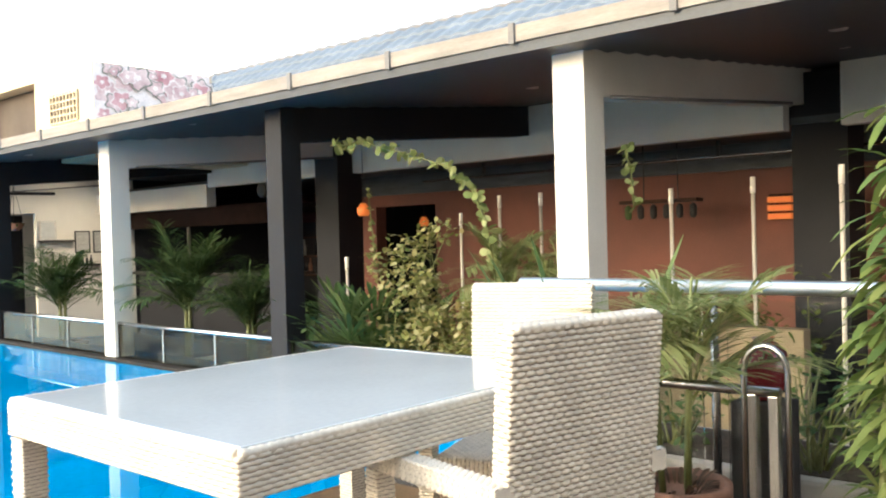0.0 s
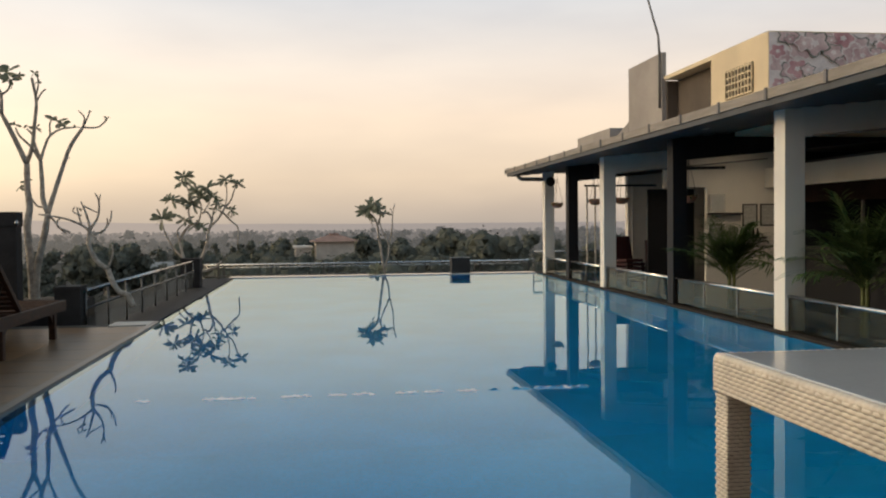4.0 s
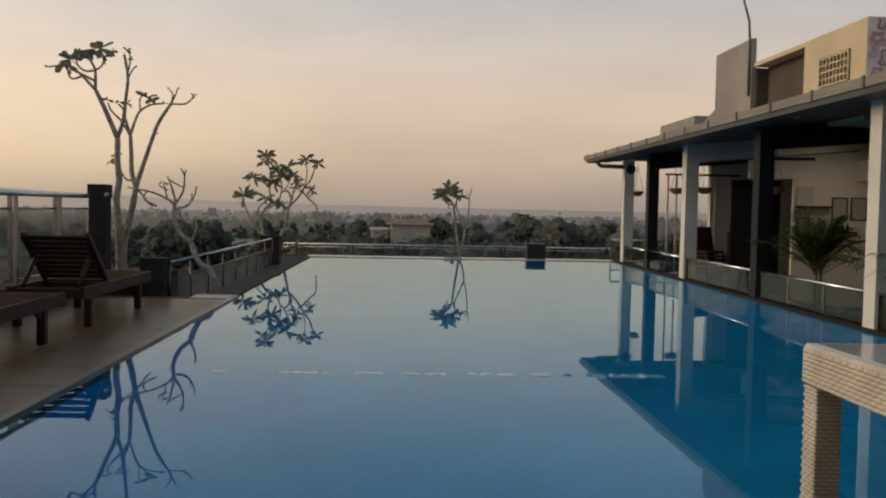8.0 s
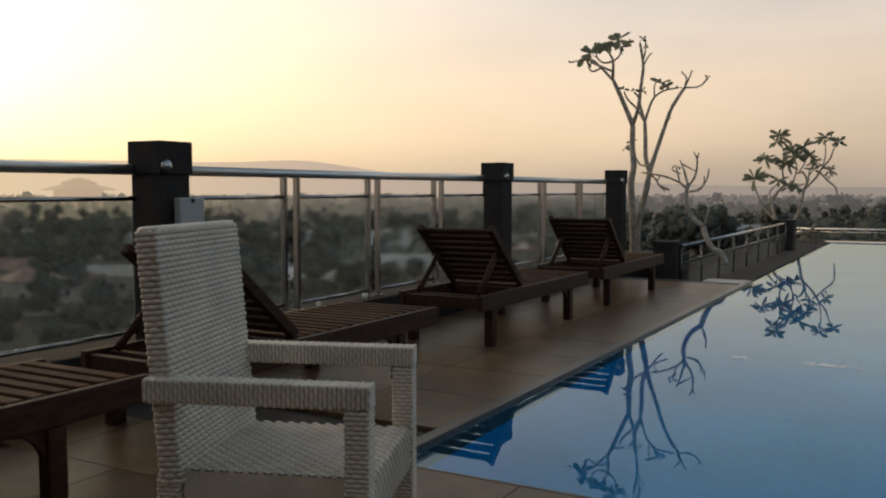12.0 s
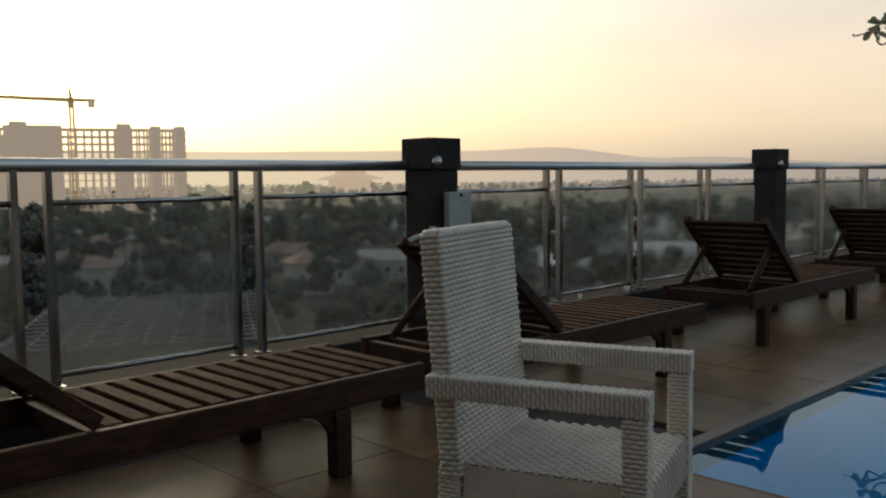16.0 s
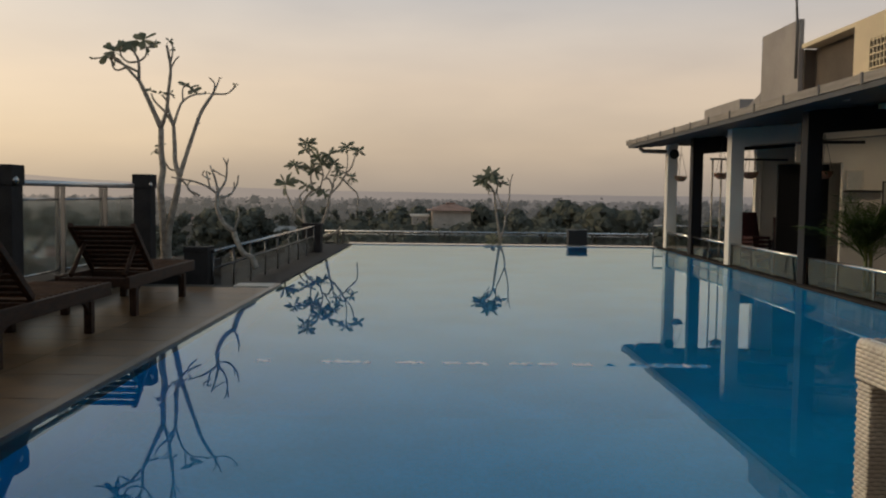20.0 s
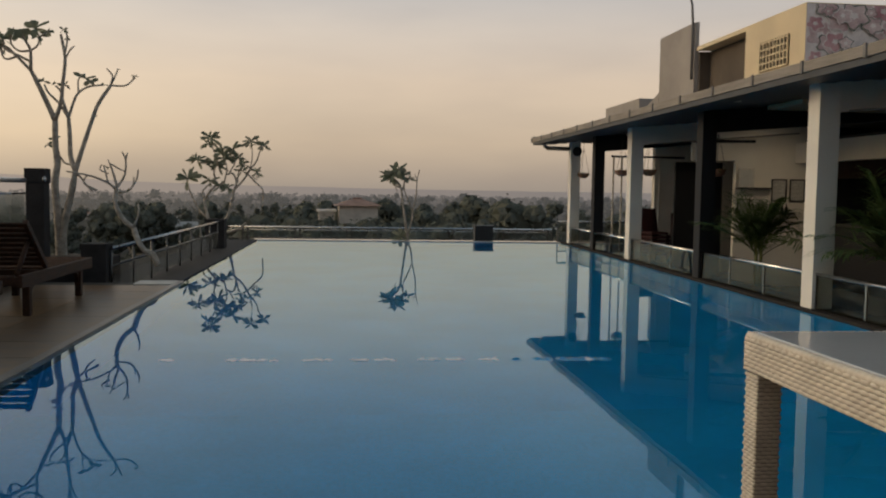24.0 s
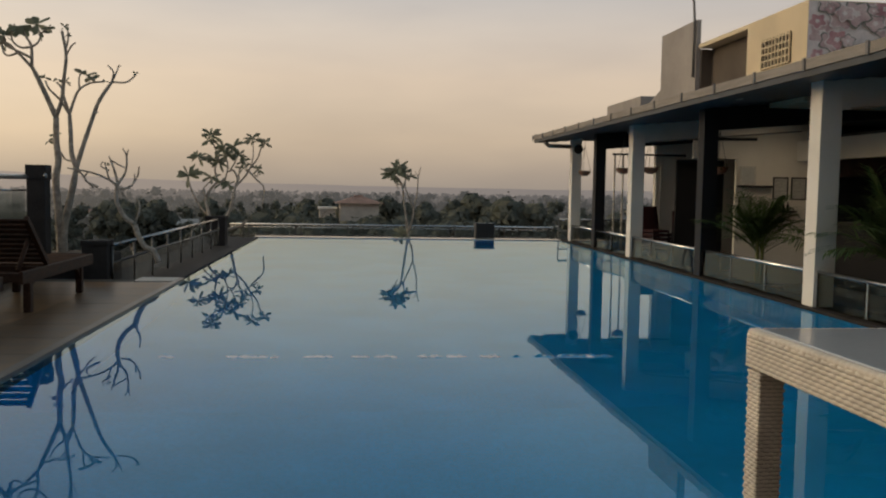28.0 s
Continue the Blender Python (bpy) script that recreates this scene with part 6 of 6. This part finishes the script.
def bamboo(x, y, z, seed):
    rnd = random.Random(seed)
    e = empty("bamboo_plant", pose(x, y, z))
    part("pot", lathe(bmesh.new(), [(0.16, 0), (0.2, 0.26), (0.22, 0.27), (0.22, 0.31), (0.19, 0.31), (0.18, 0.28), (0.01, 0.28)], 24), M_POT, e)
    wood, green = bmesh.new(), bmesh.new()
    for k in range(17):
        bx, by = rnd.uniform(-0.12, 0.12), rnd.uniform(-0.12, 0.12)
        h = rnd.uniform(0.85, 1.45)
        top = Vector((bx + rnd.uniform(-0.15, 0.2), by + rnd.uniform(-0.2, 0.15), h))
        pts = limb(wood, (bx, by, 0.25), top, 0.012, 0.006, rnd, 0.05, 8)
        for q in range(84):
            p = pts[rnd.randint(1, 8)]
            a = rnd.uniform(0, 2 * math.pi)
            leaf_faces(green, p, (math.cos(a), math.sin(a), rnd.uniform(0.0, 0.9)), rnd.uniform(0.10, 0.22), 0.028, droop=rnd.uniform(0.3, 0.9))
    part("stem", wood, M_CANE, e)
    part("foliage", green, M_BAMBOO, e)
    tagged(e, "tall leafy bamboo-like plant with yellow-green canes", "bamboo")


bamboo(2.80, 0.86, 0.0, 4)

# glass balustrade along the deck's edge towards the terrace
e = empty("deck_balustrade")
RX2 = 3.36
part("top_rail", T([(RX2, -3.0, 0.905), (RX2, 2.62, 0.905)], 0.028, sides=12), M_SATIN, e, "polished steel handrail")
for y in (2.6, 1.72, 0.84, -0.04, -0.92, -1.8):
    part("upright", T([(RX2, y, 0.0), (RX2, y, 0.885)], 0.016, sides=8), M_STEEL, e)
    if y > -1.5:
        g = part("pane", B(RX2 - 0.004, y - 0.83, 0.06, RX2 + 0.004, y - 0.05, 0.86), M_CLEAR, e, "clear glass pane")
        g.visible_shadow = False
tagged(e, "steel and glass balustrade at the deck's edge", "balustrade")
# inverted U hand hoop and the low double-post rail
e = empty("hand_hoop", pose(2.93, 1.36, 0))
hoop = [(0, 0.07, 0.0), (0, 0.07, 0.67)] + [(0, 0.07 * math.cos(a), 0.67 + 0.08 * math.sin(a)) for a in [math.pi * k / 8 for k in range(1, 8)]] + [(0, -0.07, 0.67), (0, -0.07, 0.0)]
part("tube", T(hoop, 0.010, sides=10), M_STEEL, e)
part("base_plate", B(-0.04, -0.13, 0.0, 0.04, 0.13, 0.008), M_STEEL, e)
tagged(e, "inverted U shaped chrome hand hoop", "hand hoop")
e = empty("low_handrail", pose(3.0, 1.36, 0))
part("top_rail", T([(0, -0.02, 0.59), (0, 0.95, 0.59)], 0.018, sides=10), M_STEEL, e)
for y in (0.0, 0.07, 0.85, 0.92):
    part("post", B(-0.016, y - 0.016, 0.0, 0.016, y + 0.016, 0.58, bevel=0.003), M_STEEL, e)
tagged(e, "low steel handrail with double posts", "handrail")
# planter with low greenery, and a red jar on a grey block
e = empty("long_planter")
trough_ = part("trough", B(3.72, -2.0, TFLOOR, 4.4, 2.5, 0.12, bevel=0.02), M_SLAB, e, "pale plastered trough")
part("soil", B(3.78, -1.95, 0.10, 4.34, 2.45, 0.125), M_SOIL, trough_)
tagged(e, "long pale planter trough beside the deck", "planter")
for k in range(9):
    shrub(3.98 + 0.12 * math.sin(k * 2.1), 2.2 - k * 0.34, 0.11, 0.32 + 0.12 * (k % 3), 0.2, 110, 40 + k, M_BAMBOO if k % 2 else M_PALM, "low leafy green plant in the trough", leaf=0.055)
e = empty("red_jar", pose(3.58, 1.62, TFLOOR))
part("plinth", B(-0.10, -0.10, 0, 0.10, 0.10, 0.90, bevel=0.01), M_POST, e, "dark square plinth")
part("jar", lathe(bmesh.new(), [(0.05, 0.90), (0.085, 0.95), (0.095, 1.02), (0.085, 1.09), (0.05, 1.125), (0.035, 1.13), (0.045, 1.145)], 28), M_RED, e, "dark red glazed jar")
tagged(e, "dark red glazed jar on a dark plinth", "jar")

structure("low_wall", B(6.42, 2.45, TFLOOR, 6.56, 3.60, 0.40, bevel=0.01), M_BUFF, "low cream plastered wall on the terrace", "wall")
for k, (x, y) in enumerate(((6.85, 3.1), (6.9, 2.75))):
    shrub(x, y, TFLOOR, 1.10 + 0.08 * k, 0.26, 900, 70 + k, M_BAMBOO, "green shrub behind the low wall", leaf=0.07)

# pictures and shelves on the white wall
for x0, z0, w_, h_ in ((7.39, 1.0, 0.255, 0.385), (7.69, 1.0, 0.255, 0.385), (8.02, 0.62, 0.2, 0.34), (6.83, 0.74, 0.22, 0.3)):
    e = empty("picture_frame", WROT @ pose(x0, WY - 0.022, z0))
    bm = bmesh.new()
    for a in ((0, 0, 0.022, h_), (w_ - 0.022, 0, w_, h_), (0.022, 0, w_ - 0.022, 0.022), (0.022, h_ - 0.022, w_ - 0.022, h_)):
        box(bm, a[0], -0.004, a[1], a[2], 0.02, a[3])
    frame_ = part("frame", bm, M_BLACK, e, "thin black frame")
    part("print", B(0.022, 0.006, 0.022, w_ - 0.022, 0.012, h_ - 0.022), M_PAPER, frame_, "pale print")
    tagged(e, "black framed print on the white wall", "picture frame", "framed prints")
for x0, x1, z0 in ((6.80, 7.36, 1.20), (7.30, 7.76, 0.78)):
    e = part("wall_shelf", B(x0, WY - 0.2, z0, x1, WY, z0 + 0.035, bevel=0.004, m=WROT), M_BLACK)
    tagged(e, "narrow black wall shelf", "shelf", "wall shelves")
e = empty("leaning_picture", WROT @ pose(6.96, WY - 0.10, 1.237, -10, 0, 0))
part("frame", B(-0.13, -0.008, 0, 0.13, 0.008, 0.33, bevel=0.003), M_PAPER, e)
part("print", B(-0.10, -0.012, 0.03, 0.10, -0.0085, 0.30), M_GREYBOX, e)
tagged(e, "pale picture leaning on the shelf", "picture")
for k in range(4):
    b_ = part("shelf_bottle", lathe(bmesh.new(), [(0.022, 0), (0.024, 0.08), (0.01, 0.11), (0.01, 0.15)], 12), M_DARKCOL)
    b_.matrix_world = WROT @ pose(7.42 + 0.07 * k, WY - 0.1, 0.815)
    tagged(b_, "small dark bottle on the shelf", "bottle", "shelf bottles")


# hanging baskets under the far end of the roof
def basket(x, y, z, seed):
    rnd = random.Random(seed)
    e = empty("hanging_basket", pose(x, y, z))
    part("bowl", lathe(bmesh.new(), [(0.05, -0.09), (0.10, -0.06), (0.125, 0.0), (0.135, 0.015), (0.12, 0.015), (0.01, 0.005)], 20), M_POT, e)
    for k in range(3):
        a = 2.1 * k
        part("cord", T([(0.125 * math.cos(a), 0.125 * math.sin(a), 0.01), (0, 0, 0.55), (0, 0, 0.74)], 0.004, sides=4), M_BLACK, e)
    g = bmesh.new()
    for k in range(24):
        a = rnd.uniform(0, 6.3)
        leaf_faces(g, (0.06 * math.cos(a), 0.06 * math.sin(a), 0.01), (math.cos(a), math.sin(a), rnd.uniform(0, 1.2)), rnd.uniform(0.07, 0.13), 0.03, droop=0.7)
    part("foliage", g, M_PALM, e)
    tagged(e, "small clay basket of greenery hanging on cords", "hanging basket", "hanging baskets")


for k, (x, y, z) in enumerate(((5.05, 18.75, 1.50), (5.05, 16.1, 1.50), (5.05, 14.65, 1.48), (5.6, 13.2, 1.46))):
    basket(x, y, z, 60 + k)

# thin poles at the terrace's open end, and a cross rail
e = empty("pole_frame", pose(5.4, 17.6, TFLOOR))
for x in (-0.05, 0.12, 0.9):
    part("pole", T([(x, 0, 0), (x, 0, 2.3)], 0.018, sides=8), M_WHITE, e)
part("cross_rail", T([(-0.1, 0, 2.28), (1.4, 0, 2.28)], 0.02, sides=8), M_DARKCOL, e)
tagged(e, "frame of thin white poles at the terrace end", "pole frame")
low_rail((4.8, 19.9), (9.0, 19.9), 4, name="terrace_end_rail", h=0.45, base=TFLOOR)


# stacked banquet chairs
def stack_chair():
    e = empty("stacking_chair")
    part("seat", B(-0.2, -0.2, 0.42, 0.2, 0.2, 0.47, bevel=0.015), M_REDFAB, e)
    bm = bmesh.new()
    box(bm, -0.19, 0.17, 0.5, 0.19, 0.21, 0.9, bevel=0.03)
    part("backrest", bm, M_REDFAB, e)
    for sx in (-0.18, 0.18):
        part("front_leg", T([(sx, -0.18, 0), (sx, -0.18, 0.43)], 0.012, sides=6), M_BLACK, e)
        part("back_leg", T([(sx, 0.22, 0), (sx, 0.19, 0.9)], 0.012, sides=6), M_BLACK, e)
    return tagged(e, "dark red upholstered stacking chair", "chair", "stacked chairs")


sc = stack_chair()
sc.matrix_world = pose(5.87, 16.5, TFLOOR, 0, 0, 20)
for k in range(1, 6):
    copy_thing(sc, pose(5.87 - 0.012 * k, 16.5, TFLOOR + 0.075 * k, 0, 0, 20))
for x, n, r in ((6.34, 5, 165), (6.72, 4, 150)):
    for k in range(n):
        copy_thing(sc, pose(x, 16.5 + 0.01 * k, TFLOOR + 0.075 * k, 0, 0, r))

# bar with a brown canopy
e = empty("bar_counter", pose(0, 0, TFLOOR))
part("front", B(8.3, 10.6, 0, 8.45, 14.6, 1.05, bevel=0.01), M_DARKCOL, e)
part("top", B(8.2, 10.55, 1.05, 8.9, 14.65, 1.10, bevel=0.01), M_BLACK, e)
tagged(e, "dark wooden bar counter", "bar counter")
e = empty("bar_canopy")
part("valance", B(7.95, 10.4, 1.38, 8.05, 15.1, 1.68, bevel=0.02), M_CANOPY, e)
part("top", B(8.05, 10.4, 1.62, 10.5, 15.1, 1.68), M_CANOPY, e)
for y in (10.5, 12.6, 14.9):
    part("post", T([(8.05, y, TFLOOR), (8.05, y, 1.4)], 0.03, sides=8), M_CONC, e)
tagged(e, "dark brown canopy over the bar", "canopy")
e = empty("bar_shelf", pose(10.9, 12.6, TFLOOR))
part("back", B(0.2, -2.0, 0, 0.25, 2.0, 1.9), M_DARKCOL, e)
for z_ in (0.9, 1.25, 1.6):
    part("shelf", B(-0.05, -2.0, z_, 0.2, 2.0, z_ + 0.03), M_TEAK, e)
tagged(e, "dark shelves behind the bar", "shelf")
rnd = random.Random(3)
for k in range(22):
    b_ = part("bottle", lathe(bmesh.new(), [(0.035, 0), (0.038, 0.17), (0.014, 0.23), (0.014, 0.3)], 12), (M_RED, M_DARKCOL, M_POT, M_GREYBOX)[k % 4])
    b_.matrix_world = pose(10.97, 10.8 + k * 0.165, TFLOOR + (0.93, 1.28)[k % 2])
    tagged(b_, "dark glass bottle on the bar shelf", "bottle", "bar bottles")


def warm_lamp(x, y, z, drop):
    e = empty("pendant_lamp", pose(x, y, z))
    part("shade", lathe(bmesh.new(), [(0.03, 0.06), (0.07, 0.0), (0.07, -0.05), (0.05, -0.08), (0.01, -0.08)], 20), M_LAMP, e, "glowing orange shade")
    part("cord", T([(0, 0, 0.1), (0, 0, drop)], 0.005, sides=5), M_BLACK, e)
    tagged(e, "small orange pendant lamp", "pendant lamp", "pendant lamps")


warm_lamp(9.9, 9.2, 1.36, 0.64)
warm_lamp(6.9, 7.35, 1.45, 0.9)
e = empty("wall_lamp", pose(9.12, 3.60, 1.20))
for k in range(3):
    part("slat", B(-0.02, -0.12, k * 0.085, 0.06, 0.12, k * 0.085 + 0.06, bevel=0.008), M_LAMP, e)
part("back_plate", B(0.06, -0.13, -0.01, 0.078, 0.13, 0.26), M_TEAK, e)
tagged(e, "slatted orange wall lamp", "wall lamp")
# hanging wooden shelf with little pots
e = empty("hanging_shelf", pose(8.4, 4.55, 1.40))
part("board", B(-0.08, -0.43, 0, 0.08, 0.43, 0.035, bevel=0.006), M_TEAK, e)
for y in (-0.2, 0.18):
    part("cord", T([(0, y, 0.03), (0, y, 0.6)], 0.006, sides=5), M_BLACK, e)
for k in range(6):
    part("hook_cup", lathe(bmesh.new(), [(0.02, -0.16), (0.035, -0.13), (0.035, -0.04), (0.01, -0.01)], 12, c=(0, -0.36 + k * 0.145, 0)), M_PALM if k == 5 else M_BLACK, e)
tagged(e, "hanging wooden shelf with small dark cups", "shelf")
# steel lamp posts standing on the terrace
for x, y, z0, z1 in ((6.6, 2.86, 0.68, 1.5), (6.6, 3.52, 0.4, 1.45), (6.9, 5.46, 0.6, 1.5), (6.9, 4.98, 0.6, 1.5), (6.9, 5.95, 0.6, 1.35), (5.9, 2.02, 0.5, 1.5), (5.9, 6.55, 0.3, 0.95)):
    e = empty("steel_post", pose(x, y, TFLOOR))
    part("tube", T([(0, 0, 0), (0, 0, z1 - TFLOOR - 0.12)], 0.015, sides=10), M_PALE, e)
    part("head", T([(0, 0, z1 - TFLOOR - 0.12), (0, 0, z1 - TFLOOR)], 0.019, sides=10), M_WHITE, e, "white head")
    part("foot", lathe(bmesh.new(), [(0.07, 0), (0.07, 0.01), (0.03, 0.02)], 16), M_STEEL, e)
    tagged(e, "slim pale metal post with a white head", "post", "steel posts")
e = part("wall_speaker", lathe(bmesh.new(), [(0.02, 0), (0.09, 0.02), (0.12, 0.10), (0.10, 0.12)], 18), M_BLACK)
e.matrix_world = pose(8.1, 10.6, 1.86, 0, -90, 0)
tagged(e, "round black speaker under the ceiling", "speaker")
e = part("column_speaker", lathe(bmesh.new(), [(0.02, 0), (0.085, 0.02), (0.105, 0.09), (0.09, 0.11)], 18), M_BLACK)
e.matrix_world = pose(4.97, 19.07, 1.98, 90, 0, 0)
tagged(e, "round dark speaker on a white column", "speaker")
shrub(5.42, 6.95, TFLOOR + 0.26, 0.42, 0.16, 420, 71, M_FLOWER, "small shrub with orange flowers in a pot", leaf=0.05)
e = part("flower_pot", lathe(bmesh.new(), [(0.12, 0), (0.16, 0.24), (0.18, 0.25), (0.18, 0.29), (0.15, 0.29), (0.14, 0.26), (0.01, 0.255)], 24), M_POT)
e.matrix_world = pose(5.42, 6.95, TFLOOR)
tagged(e, "round terracotta pot under the flowering shrub", "pot")
for x, y in ((4.45, 6.9), (5.5, 1.9), (6.6, 2.2), (4.5, 10.2), (6.0, 4.4)):
    e = part("downlight", lathe(bmesh.new(), [(0.05, 0), (0.055, 0.01), (0.05, 0.02)], 18), M_PALE)
    e.matrix_world = pose(x, y, CZ - 0.018 + (x - EX) * SL)
    tagged(e, "small round recessed downlight", "downlight", "downlights")
e = empty("ceiling_pipe", pose(0, 0, 0))
part("pipe", T([(8.6, Y0B, 1.84), (8.6, 8.0, 1.84)], 0.016, sides=8), M_STEEL, e)
for y in (-2, 1, 4, 7):
    part("clip", B(8.58, y - 0.015, 1.84, 8.62, y + 0.015, 2.0), M_BLACK, e)
tagged(e, "thin steel pipe under the dark ceiling", "pipe")

# ---------------------------------------------------------------- tiles last
def tile_mesh(w, d):
    return mesh_from(B(-w / 2 + 0.002, -d / 2 + 0.002, -0.022, w / 2 - 0.002, d / 2 - 0.002, 0.0, bevel=0.0015), "tile", M_TILE)


deck = bpy.data.objects["floor"]
P = 0.606
big_t, first_t = tile_mesh(P, P), tile_mesh(P, 0.545)
xs = [P * (k + 0.5) for k in range(-6, 6)]
for x in xs:
    if -3.5 < x < 3.05:
        part("tile", first_t, None, deck).location = (x, PY0 - 0.004 - 0.2725, 0)
for j in range(11):
    y = PY0 - 0.549 - P * (j + 0.5)
    for k in range(-6, 6):
        xx = P * (k + 0.5) - 0.17
        if -3.5 + 0.29 < xx < 3.07:
            part("tile", big_t, None, deck).location = (xx, y, 0)
for j in range(13):
    y = PY0 + P * (j + 0.5) - 0.1
    for x in (-2.135, -2.741, -3.345):
        if y + 0.3 < 10.95 and y - 0.3 > 3.29:
            part("tile", big_t, None, deck).location = (x, y, 0)
